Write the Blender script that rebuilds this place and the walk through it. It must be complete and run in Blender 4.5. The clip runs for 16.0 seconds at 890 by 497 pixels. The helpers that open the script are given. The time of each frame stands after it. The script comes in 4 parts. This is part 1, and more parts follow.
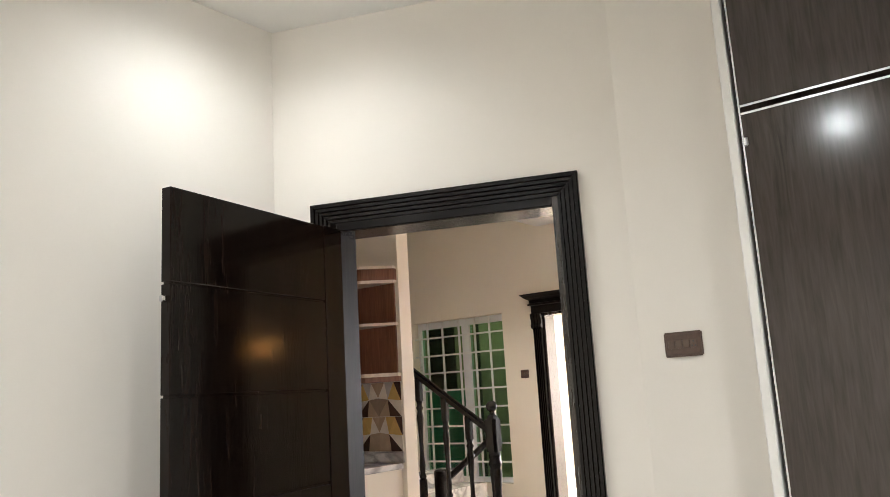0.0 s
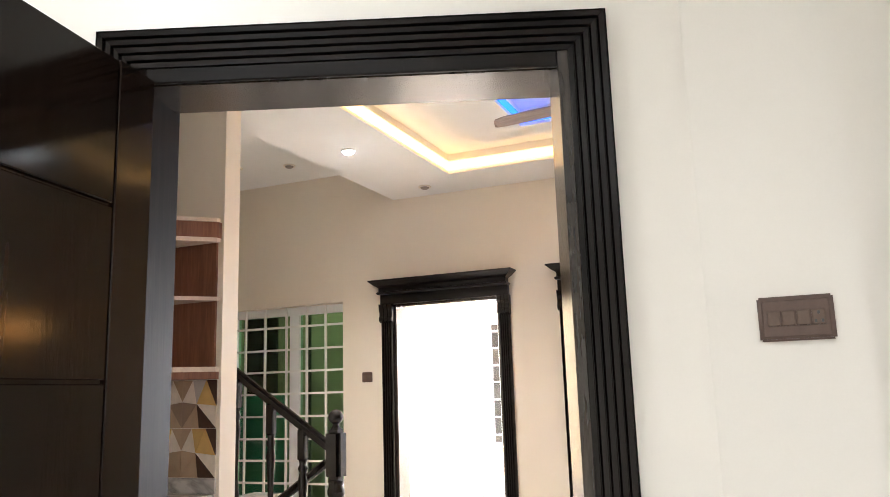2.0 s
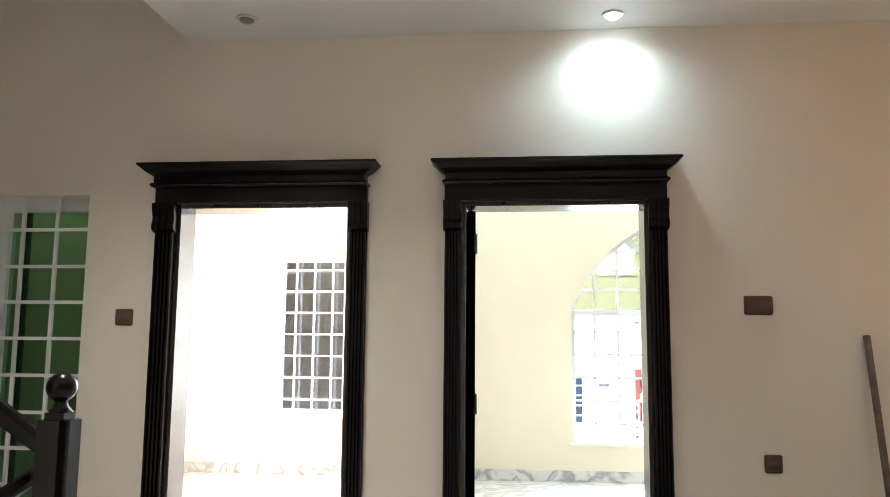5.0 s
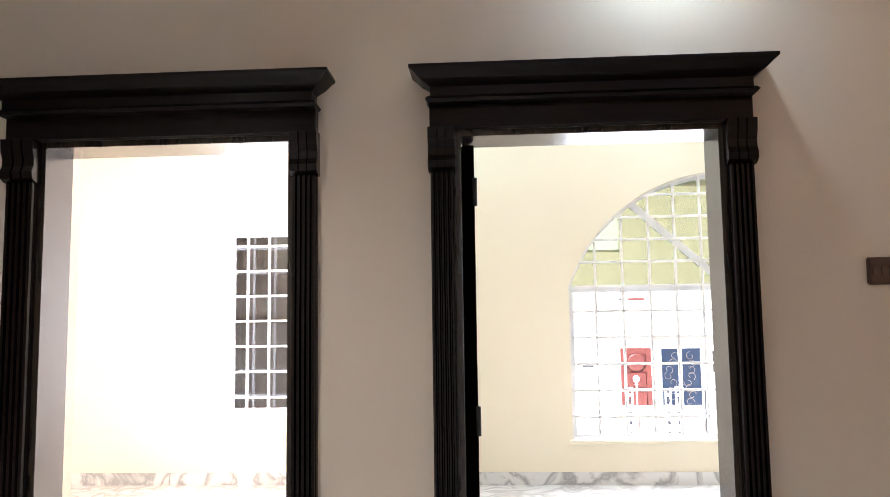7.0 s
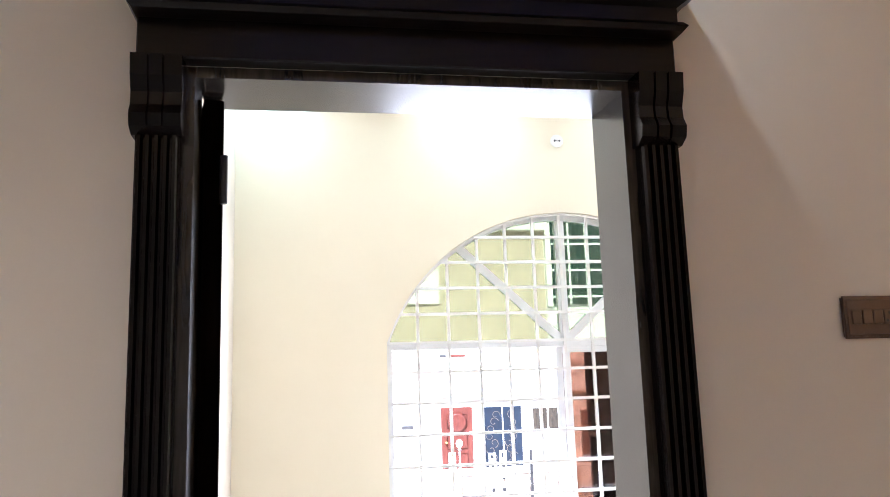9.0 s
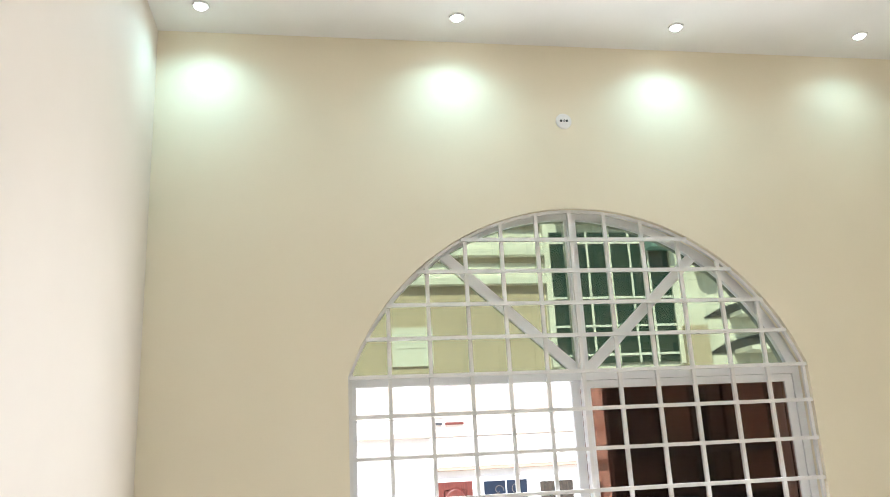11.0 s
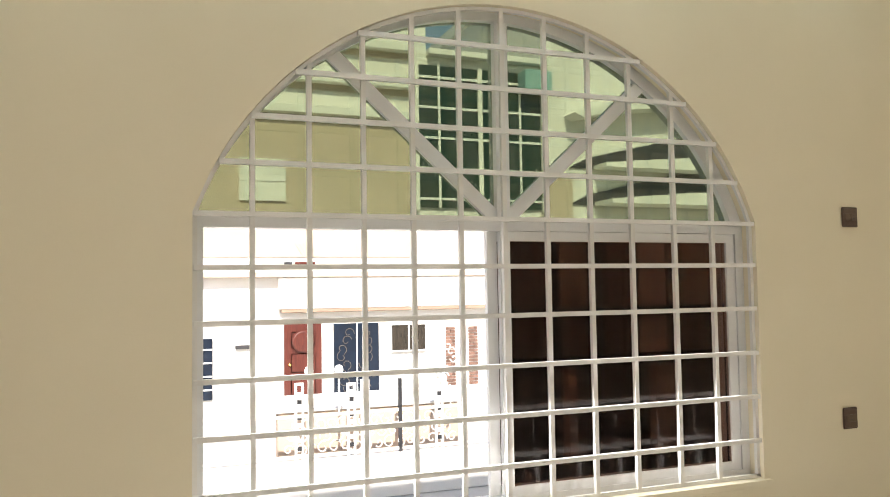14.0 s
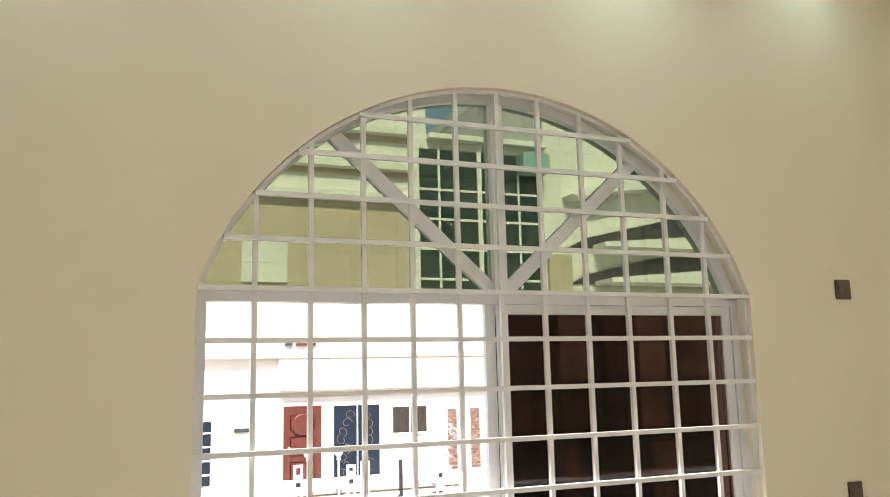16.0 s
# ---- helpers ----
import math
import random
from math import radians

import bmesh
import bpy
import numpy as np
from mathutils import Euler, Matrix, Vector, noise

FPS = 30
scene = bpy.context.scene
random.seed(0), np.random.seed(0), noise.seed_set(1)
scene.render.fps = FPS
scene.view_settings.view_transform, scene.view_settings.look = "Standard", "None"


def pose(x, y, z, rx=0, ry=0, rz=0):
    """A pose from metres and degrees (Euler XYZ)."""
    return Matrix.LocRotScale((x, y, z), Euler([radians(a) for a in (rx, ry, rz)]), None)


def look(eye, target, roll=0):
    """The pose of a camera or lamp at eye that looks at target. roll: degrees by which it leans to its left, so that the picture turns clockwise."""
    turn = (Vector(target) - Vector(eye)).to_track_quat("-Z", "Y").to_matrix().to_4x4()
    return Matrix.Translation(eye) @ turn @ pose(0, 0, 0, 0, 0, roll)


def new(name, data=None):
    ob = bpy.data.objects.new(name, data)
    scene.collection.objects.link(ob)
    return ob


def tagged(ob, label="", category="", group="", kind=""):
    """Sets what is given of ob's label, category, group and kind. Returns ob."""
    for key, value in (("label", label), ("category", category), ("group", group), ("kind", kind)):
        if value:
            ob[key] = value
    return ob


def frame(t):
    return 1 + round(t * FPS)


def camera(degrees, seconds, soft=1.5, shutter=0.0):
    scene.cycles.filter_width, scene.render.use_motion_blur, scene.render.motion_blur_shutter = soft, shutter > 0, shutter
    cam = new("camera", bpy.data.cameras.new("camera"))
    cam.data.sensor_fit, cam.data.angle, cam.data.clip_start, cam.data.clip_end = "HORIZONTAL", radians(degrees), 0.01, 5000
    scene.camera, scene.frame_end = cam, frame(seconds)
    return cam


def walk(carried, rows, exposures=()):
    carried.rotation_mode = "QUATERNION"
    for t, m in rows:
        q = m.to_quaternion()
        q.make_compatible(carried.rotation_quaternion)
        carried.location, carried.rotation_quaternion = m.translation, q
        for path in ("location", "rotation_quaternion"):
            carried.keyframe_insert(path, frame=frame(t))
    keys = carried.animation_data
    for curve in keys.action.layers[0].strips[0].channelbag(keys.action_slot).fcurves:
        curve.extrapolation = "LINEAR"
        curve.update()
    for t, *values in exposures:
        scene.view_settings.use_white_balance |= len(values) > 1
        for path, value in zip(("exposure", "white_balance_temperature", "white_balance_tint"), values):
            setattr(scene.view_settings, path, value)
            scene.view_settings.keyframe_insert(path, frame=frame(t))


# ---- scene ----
cam = camera(59.3, 16.0, soft=0.85)
PATH = [
    (0, (6.647, -2.687, 1.373), (5.455, -1.122, 1.737), -3.4),
    (0.5, (6.411, -2.397, 1.365), (5.409, -0.705, 1.725), -2.9),
    (1, (6.162, -2.151, 1.368), (5.196, -0.436, 1.724), -1.7),
    (1.5, (5.857, -1.922, 1.371), (4.992, -0.156, 1.736), -1.8),
    (2, (5.587, -1.657, 1.372), (4.815, 0.152, 1.735), -1.8),
    (2.5, (5.334, -1.389, 1.358), (4.668, 0.464, 1.705), -1.0),
    (3, (5.08, -1.072, 1.349), (4.529, 0.824, 1.666), -0.6),
    (3.5, (4.9, -0.801, 1.341), (4.45, 1.125, 1.639), -0.4),
    (4, (4.717, -0.471, 1.355), (4.393, 1.48, 1.652), -0.1),
    (4.2, (4.636, -0.326, 1.361), (4.37, 1.635, 1.653), -0.2),
    (6.3, (4.330, 1.018, 1.415), (4.163, 3.002, 1.597), 0.6),
    (6.5, (4.295, 1.135, 1.408), (4.138, 3.121, 1.602), 0.5),
    (7, (4.281, 1.418, 1.430), (4.156, 3.404, 1.626), -0.8),
    (7.5, (4.275, 1.736, 1.460), (4.280, 3.725, 1.675), -2.3),
    (8, (4.290, 2.044, 1.468), (4.459, 4.020, 1.720), -1.9),
    (8.5, (4.350, 2.297, 1.474), (4.598, 4.259, 1.770), -1.7),
    (9, (4.397, 2.562, 1.487), (4.729, 4.506, 1.815), -1.8),
    (9.2, (4.421, 2.676, 1.492), (4.783, 4.616, 1.824), -1.1),
    (11.3, (4.798, 4.276, 1.267), (5.130, 6.175, 1.799), -3.0),
    (11.5, (4.813, 4.445, 1.302), (5.159, 6.346, 1.827), -2.6),
    (12, (4.771, 4.734, 1.412), (5.172, 6.625, 1.925), -2.4),
    (12.5, (4.717, 4.885, 1.460), (5.171, 6.785, 1.885), -2.3),
    (13, (4.757, 5.025, 1.472), (5.277, 6.942, 1.706), -2.1),
    (13.5, (4.808, 5.151, 1.451), (5.412, 7.057, 1.546), -1.2),
    (14, (4.782, 5.242, 1.426), (5.493, 7.108, 1.534), -0.9),
    (14.5, (4.777, 5.219, 1.396), (5.495, 7.080, 1.539), -1.3),
    (15, (4.762, 5.219, 1.406), (5.486, 7.074, 1.592), -1.4),
    (15.5, (4.749, 5.216, 1.399), (5.470, 7.062, 1.650), -1.6),
    (16, (4.770, 5.175, 1.378), (5.474, 7.021, 1.695), -1.3),
]
walk(cam, [(t, look(eye, target, roll)) for t, eye, target, roll in PATH],
     exposures=[(0, 2.78, 6250, 14), (0.5, 2.98, 6200, 15), (2, 3.16, 6050, 14), (3.2, 3.02, 6000, 12), (3.6, 2.95, 5850, 7), (4.2, 2.6, 5450, 3), (6.3, 1.97, 5800, 14), (9.2, 2.05, 5600, 17), (11.3, 1.17, 6150, 11), (12.4, 1.08, 6450, 13), (13, 0.82, 6650, 13), (13.5, 0.62, 6850, 13), (14, 0.82, 6800, 11), (16, 0.85, 6700, 11)])

# ---- world, sun, lights ----
world = bpy.data.worlds.new("sky")
scene.world = world
world.use_nodes = True
wn = world.node_tree
sky = wn.nodes.new("ShaderNodeTexSky")
sky.sky_type = "NISHITA"
sky.sun_disc = False
sky.sun_elevation = radians(43.8)
sky.sun_rotation = radians(200)
wn.links.new(sky.outputs["Color"], wn.nodes["Background"].inputs["Color"])
wn.nodes["Background"].inputs["Strength"].default_value = 0.15


def lamp(name, kind, place, target, energy, color=(1, 1, 1), **more):
    data = bpy.data.lights.new(name, kind)
    data.energy, data.color = energy, color
    for key, value in more.items():
        if key == "size":
            data.size = value
        elif key == "size_y":
            data.shape, data.size_y = "RECTANGLE", value
        elif key == "radius":
            data.shadow_soft_size = value
        elif key == "cone":
            data.spot_size = radians(value)
        elif key == "blend":
            data.spot_blend = value
        elif key == "angle":
            data.angle = radians(value)
    ob = new(name, data)
    ob.matrix_world = look(place, target)
    return ob


# the sun stands behind the house and lights the street and the houses across it
lamp("sun", "SUN", (2, -10, 17.7), (6, 8, 0), 5.0, (1, 0.95, 0.87), angle=0.5)
COOL, WARM = (0.86, 1.0, 1.0), (1.0, 0.72, 0.38)
# sky light that enters at the windows
lamp("sky_light_arched_window", "AREA", (6.41, 8.62, 1.55), (6.41, 4, 1.25), 56, (0.97, 0.98, 1.0), size=2.7, size_y=2.2)
lamp("sky_light_side_window", "AREA", (2.6, 8.95, 1.5), (2.6, 4, 1.2), 230, (1, 0.97, 0.93), size=1.5, size_y=1.7)
lamp("sky_light_stair_window", "AREA", (1.7, 4.9, 2.9), (1.5, 2, 1.2), 7.0, (0.8, 1.0, 0.85), size=1.3, size_y=1.6)
HALL_SPOTS = [(3.05, 2.70), (4.89, 3.88), (6.6, 2.7)]
for (sx, sy), energy, tone in zip(HALL_SPOTS, (38, 7.5, 7), ((1.0, 0.90, 0.76), COOL, COOL)):
    lamp("hall_downlight_lamp", "SPOT", (sx, sy, 2.955), (sx, sy + (0.4 if sy > 3 else 0), 0), energy, tone, radius=0.05, cone=158 if sy > 3 else 130, blend=1.0)
BED_SPOTS = [(4.60, -1.0), (7.3, -2.3), (4.75, -3.3), (5.76, -3.4)]
ROOM_SPOTS = [4.10, 5.66, 7.14, 8.5]
for sx in ROOM_SPOTS:
    lamp("room_downlight_lamp", "SPOT", (sx, 8.32, 3.96), (sx, 8.45, 0), 15 if sx < 8 else 8, (0.58, 0.95, 1.0), radius=0.06, cone=150, blend=1.0)
for sx, sy in BED_SPOTS:
    lamp("bedroom_downlight_lamp", "SPOT", (sx, sy, 2.99), (sx, sy, 0), 7.0 if sy > -1.1 else (12 if sx < 5 else 30), (0.97, 1.0, 0.95), radius=0.05, cone=168, blend=1.0)

# ---- materials ----
def nodes_of(name):
    m = bpy.data.materials.new(name)
    m.use_nodes = True
    return m, m.node_tree.nodes, m.node_tree.links, m.node_tree.nodes["Principled BSDF"]


def surface(name, a, b, rough=0.6, scale=6.0, bump=0.02, fine=160.0, metal=0.0, spec=0.5, coat=0.0, stretch=(1, 1, 1), vary=0.0):
    """Two tones mixed by noise at two scales, with fine relief."""
    m, n, l, p = nodes_of(name)
    tex = n.new("ShaderNodeTexCoord")
    mapp = n.new("ShaderNodeMapping")
    mapp.inputs["Scale"].default_value = stretch
    l.new(tex.outputs["Object"], mapp.inputs["Vector"])
    big = n.new("ShaderNodeTexNoise")
    big.inputs["Scale"].default_value, big.inputs["Detail"].default_value = scale, 5
    small = n.new("ShaderNodeTexNoise")
    small.inputs["Scale"].default_value, small.inputs["Detail"].default_value = fine, 3
    for q in (big, small):
        l.new(mapp.outputs["Vector"], q.inputs["Vector"])
    add = n.new("ShaderNodeMath")
    add.operation = "MULTIPLY_ADD"
    l.new(small.outputs["Fac"], add.inputs[0])
    add.inputs[1].default_value = 0.3
    l.new(big.outputs["Fac"], add.inputs[2])
    ramp = n.new("ShaderNodeValToRGB")
    ramp.color_ramp.elements[0].position, ramp.color_ramp.elements[1].position = 0.45, 0.85
    ramp.color_ramp.elements[0].color, ramp.color_ramp.elements[1].color = (*a, 1), (*b, 1)
    l.new(add.outputs["Value"], ramp.inputs["Fac"])
    color = ramp.outputs["Color"]
    if vary:
        info = n.new("ShaderNodeObjectInfo")
        hsv = n.new("ShaderNodeHueSaturation")
        rng = n.new("ShaderNodeMapRange")
        rng.inputs["To Min"].default_value, rng.inputs["To Max"].default_value = 1 - vary, 1 + vary
        l.new(info.outputs["Random"], rng.inputs["Value"])
        l.new(rng.outputs["Result"], hsv.inputs["Value"])
        l.new(color, hsv.inputs["Color"])
        color = hsv.outputs["Color"]
    l.new(color, p.inputs["Base Color"])
    p.inputs["Roughness"].default_value, p.inputs["Metallic"].default_value = rough, metal
    p.inputs["Specular IOR Level"].default_value = spec
    p.inputs["Coat Weight"].default_value = coat
    p.inputs["Coat Roughness"].default_value = 0.12
    if bump:
        bm_ = n.new("ShaderNodeBump")
        bm_.inputs["Strength"].default_value, bm_.inputs["Distance"].default_value = bump * 5, 0.004
        l.new(add.outputs["Value"], bm_.inputs["Height"])
        l.new(bm_.outputs["Normal"], p.inputs["Normal"])
    return m


def wood(name, dark, light, rough=0.3, axis=2, rings=3.0, coat=0.2, bump=0.03, spec=0.5):
    """Wood with grain along one axis, warped by noise."""
    m, n, l, p = nodes_of(name)
    tex = n.new("ShaderNodeTexCoord")
    mapp = n.new("ShaderNodeMapping")
    k = [11.0, 11.0, 11.0]
    k[axis] = 0.9
    mapp.inputs["Scale"].default_value = k
    l.new(tex.outputs["Object"], mapp.inputs["Vector"])
    grain = n.new("ShaderNodeTexNoise")
    grain.inputs["Scale"].default_value, grain.inputs["Detail"].default_value = rings, 8
    grain.inputs["Distortion"].default_value = 1.2
    l.new(mapp.outputs["Vector"], grain.inputs["Vector"])
    fine = n.new("ShaderNodeTexNoise")
    fine.inputs["Scale"].default_value, fine.inputs["Detail"].default_value = 14, 4
    l.new(mapp.outputs["Vector"], fine.inputs["Vector"])
    add = n.new("ShaderNodeMath")
    add.operation = "MULTIPLY_ADD"
    l.new(fine.outputs["Fac"], add.inputs[0])
    add.inputs[1].default_value = 0.5
    l.new(grain.outputs["Fac"], add.inputs[2])
    ramp = n.new("ShaderNodeValToRGB")
    ramp.color_ramp.elements[0].position, ramp.color_ramp.elements[1].position = 0.5, 1.0
    ramp.color_ramp.elements[0].color, ramp.color_ramp.elements[1].color = (*dark, 1), (*light, 1)
    l.new(add.outputs["Value"], ramp.inputs["Fac"])
    l.new(ramp.outputs["Color"], p.inputs["Base Color"])
    p.inputs["Roughness"].default_value, p.inputs["Coat Weight"].default_value = rough, coat
    p.inputs["Specular IOR Level"].default_value = spec
    p.inputs["Coat Roughness"].default_value = 0.15
    bm_ = n.new("ShaderNodeBump")
    bm_.inputs["Strength"].default_value, bm_.inputs["Distance"].default_value = bump * 4, 0.003
    l.new(add.outputs["Value"], bm_.inputs["Height"])
    l.new(bm_.outputs["Normal"], p.inputs["Normal"])
    return m


def glow(name, color, strength):
    m, n, l, p = nodes_of(name)
    p.inputs["Base Color"].default_value = (*color, 1)
    p.inputs["Emission Color"].default_value = (*color, 1)
    p.inputs["Emission Strength"].default_value = strength
    return m


def pane(name, tint, gloss=0.02, mirror=0.05):
    """Tinted window glass: see-through colour and a mirror that grows with the angle."""
    m, n, l, p = nodes_of(name)
    clear = n.new("ShaderNodeBsdfTransparent")
    clear.inputs["Color"].default_value = (*tint, 1)
    shine = n.new("ShaderNodeBsdfGlossy")
    shine.inputs["Roughness"].default_value = gloss
    weight = n.new("ShaderNodeLayerWeight")
    weight.inputs["Blend"].default_value = 0.5
    power = n.new("ShaderNodeMath")
    power.operation = "POWER"
    power.inputs[1].default_value = 4.0
    l.new(weight.outputs["Facing"], power.inputs[0])
    rng_ = n.new("ShaderNodeMapRange")
    rng_.inputs["To Min"].default_value, rng_.inputs["To Max"].default_value = mirror, 1.0
    l.new(power.outputs["Value"], rng_.inputs["Value"])
    mix = n.new("ShaderNodeMixShader")
    l.new(rng_.outputs["Result"], mix.inputs["Fac"])
    l.new(clear.outputs["BSDF"], mix.inputs[1])
    l.new(shine.outputs["BSDF"], mix.inputs[2])
    l.new(mix.outputs["Shader"], n["Material Output"].inputs["Surface"])
    return m


def marble(name, base, vein, rough=0.15):
    m, n, l, p = nodes_of(name)
    tex = n.new("ShaderNodeTexCoord")
    noise_ = n.new("ShaderNodeTexNoise")
    noise_.inputs["Scale"].default_value, noise_.inputs["Detail"].default_value, noise_.inputs["Distortion"].default_value = 2.2, 8, 1.6
    l.new(tex.outputs["Object"], noise_.inputs["Vector"])
    ramp = n.new("ShaderNodeValToRGB")
    e = ramp.color_ramp.elements
    e[0].position, e[0].color = 0.42, (*base, 1)
    e[1].position, e[1].color = 0.58, (*base, 1)
    mid = e.new(0.5)
    mid.color = (*vein, 1)
    l.new(noise_.outputs["Fac"], ramp.inputs["Fac"])
    l.new(ramp.outputs["Color"], p.inputs["Base Color"])
    p.inputs["Roughness"].default_value = rough
    return m


CREAM = surface("cream_wall_paint", (0.79, 0.715, 0.60), (0.82, 0.745, 0.63), rough=0.62, scale=1.6, bump=0.012, fine=220)
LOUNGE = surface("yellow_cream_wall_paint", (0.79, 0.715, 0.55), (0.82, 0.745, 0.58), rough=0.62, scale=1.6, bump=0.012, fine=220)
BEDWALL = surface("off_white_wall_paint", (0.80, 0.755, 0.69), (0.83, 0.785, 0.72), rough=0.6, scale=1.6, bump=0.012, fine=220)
# cream darkened in colour to offset the downlight close to the partition
PARTITION = surface("dimmed_cream_wall_paint", (0.70, 0.625, 0.535), (0.73, 0.655, 0.565), rough=0.62, scale=1.6, bump=0.012, fine=220)
WHITE = surface("white_ceiling_paint", (0.80, 0.78, 0.75), (0.84, 0.82, 0.79), rough=0.7, scale=2.0, bump=0.01)
FACADE = surface("white_outside_paint", (0.72, 0.70, 0.66), (0.82, 0.80, 0.77), rough=0.8, scale=0.7, bump=0.03, fine=60)
BEIGE = surface("beige_outside_paint", (0.50, 0.40, 0.31), (0.58, 0.47, 0.37), rough=0.8, scale=0.7, bump=0.03, fine=60)
BLACKWOOD = wood("black_stained_wood", (0.0022, 0.0015, 0.0013), (0.008, 0.0052, 0.004), rough=0.27, coat=0.0, spec=0.30)
BLACKWOOD_X = wood("black_stained_wood_level", (0.0022, 0.0015, 0.0013), (0.008, 0.0052, 0.004), rough=0.29, axis=0, coat=0.0, spec=0.24)
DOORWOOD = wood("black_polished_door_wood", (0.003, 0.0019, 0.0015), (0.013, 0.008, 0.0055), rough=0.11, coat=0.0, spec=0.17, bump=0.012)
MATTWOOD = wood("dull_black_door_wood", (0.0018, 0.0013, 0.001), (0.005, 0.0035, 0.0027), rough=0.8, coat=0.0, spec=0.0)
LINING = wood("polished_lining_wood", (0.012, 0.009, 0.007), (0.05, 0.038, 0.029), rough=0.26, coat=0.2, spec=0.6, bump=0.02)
# copy of the lining with shade in its tone, for the far bedroom jamb
SHADELINING = wood("shaded_lining_wood", (0.0025, 0.0018, 0.0015), (0.009, 0.006, 0.005), rough=0.6, coat=0.0, spec=0.025, bump=0.02)
PALETAN = surface("pale_tan_render", (0.50, 0.39, 0.31), (0.62, 0.50, 0.41), rough=0.85, scale=3, bump=0.04, fine=50)
TAN = surface("tan_render", (0.30, 0.215, 0.155), (0.38, 0.28, 0.21), rough=0.85, scale=3, bump=0.04, fine=50)
UMBER = surface("dark_umber_render", (0.10, 0.065, 0.05), (0.16, 0.11, 0.085), rough=0.8, scale=3, bump=0.04, fine=50)
OLIVE = surface("mottled_olive_tan_render", (0.30, 0.23, 0.15), (0.50, 0.42, 0.31), rough=0.8, scale=7, bump=0.05, fine=40)
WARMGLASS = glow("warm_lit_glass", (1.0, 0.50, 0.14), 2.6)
LAMINATE = wood("grey_brown_laminate", (0.030, 0.022, 0.018), (0.060, 0.046, 0.039), rough=0.13, rings=4, axis=2, coat=0.15, bump=0.01)
REDWOOD = wood("reddish_brown_wood", (0.15, 0.055, 0.030), (0.26, 0.11, 0.06), rough=0.38, coat=0.1)
EDGE = surface("pale_edge_band", (0.62, 0.50, 0.42), (0.75, 0.64, 0.56), rough=0.25, scale=20)
GRILLE = surface("white_gloss_paint_on_steel", (0.76, 0.745, 0.725), (0.82, 0.805, 0.785), rough=0.35, scale=9, bump=0.01)
UPVC = surface("white_window_profile", (0.78, 0.78, 0.78), (0.82, 0.82, 0.82), rough=0.3, scale=5, bump=0.004)
CHROME = surface("bright_aluminium", (0.66, 0.67, 0.70), (0.78, 0.79, 0.82), rough=0.22, scale=30, metal=1.0, bump=0.004)
GOLD = surface("polished_gold", (0.80, 0.50, 0.16), (0.88, 0.60, 0.24), rough=0.2, scale=20, metal=1.0, bump=0.0)
BROWNPLATE = surface("dark_brown_plastic", (0.085, 0.050, 0.038), (0.115, 0.070, 0.052), rough=0.32, scale=40, bump=0.004)
BROWNKEY = surface("brown_switch_key", (0.10, 0.062, 0.044), (0.13, 0.085, 0.06), rough=0.28, scale=40, bump=0.004)
FLOORTILE = marble("polished_white_floor_tile", (0.72, 0.69, 0.64), (0.50, 0.46, 0.42), 0.12)
MARBLE = marble("white_grey_veined_marble", (0.70, 0.68, 0.65), (0.36, 0.34, 0.33), 0.2)
ASPHALT = surface("grey_paving", (0.40, 0.385, 0.36), (0.52, 0.50, 0.47), rough=0.9, scale=2, bump=0.05, fine=40)
GLASS_GREEN = pane("green_tinted_glass", (0.60, 0.82, 0.62))
GLASS_DARK = pane("dark_tinted_glass", (0.60, 0.50, 0.45), mirror=0.016)
GLASS_GREY = pane("grey_tinted_glass", (0.13, 0.128, 0.125), mirror=0.06)
GLASS_CLEAR = pane("light_green_glass", (0.47, 0.51, 0.41), mirror=0.055)
LED_WARM = glow("warm_led_tape", (1.0, 0.62, 0.22), 0.42)
LED_BLUE = glow("blue_led_tape", (0.015, 0.15, 1.0), 0.34)
BULB = glow("lit_downlight", (0.92, 1.0, 0.98), 10.0)
RED_DOOR = wood("red_brown_painted_door", (0.075, 0.016, 0.011), (0.13, 0.03, 0.02), rough=0.4, coat=0.2)
BLUE_DOOR = surface("dark_blue_painted_steel", (0.003, 0.008, 0.020), (0.006, 0.016, 0.036), rough=0.35, scale=8)
BRICK = surface("red_brown_brick", (0.14, 0.075, 0.055), (0.25, 0.15, 0.115), rough=0.85, scale=14, vary=0.35)
DARK = surface("dark_grey_metal_and_shade", (0.03, 0.03, 0.033), (0.055, 0.055, 0.06), rough=0.45, scale=12)
GREENGLASS = surface("dark_green_window_glass", (0.006, 0.022, 0.012), (0.012, 0.04, 0.022), rough=0.08, scale=3, bump=0.0)
STEEL = surface("grey_steel_pipe", (0.14, 0.11, 0.09), (0.22, 0.18, 0.15), rough=0.4, metal=0.5, scale=20)
TEAL = surface("teal_painted_board", (0.02, 0.17, 0.15), (0.03, 0.22, 0.19), rough=0.5, scale=4)
PALETEAL = surface("pale_teal_sheet", (0.20, 0.38, 0.38), (0.28, 0.46, 0.46), rough=0.4, scale=4)
BLADE = wood("pale_brown_fan_blade", (0.30, 0.22, 0.18), (0.42, 0.33, 0.28), rough=0.4, axis=0, coat=0.1)
DULLLENS = surface("unlit_lamp_glass", (0.30, 0.25, 0.20), (0.36, 0.30, 0.25), rough=0.3, scale=30, bump=0.0)
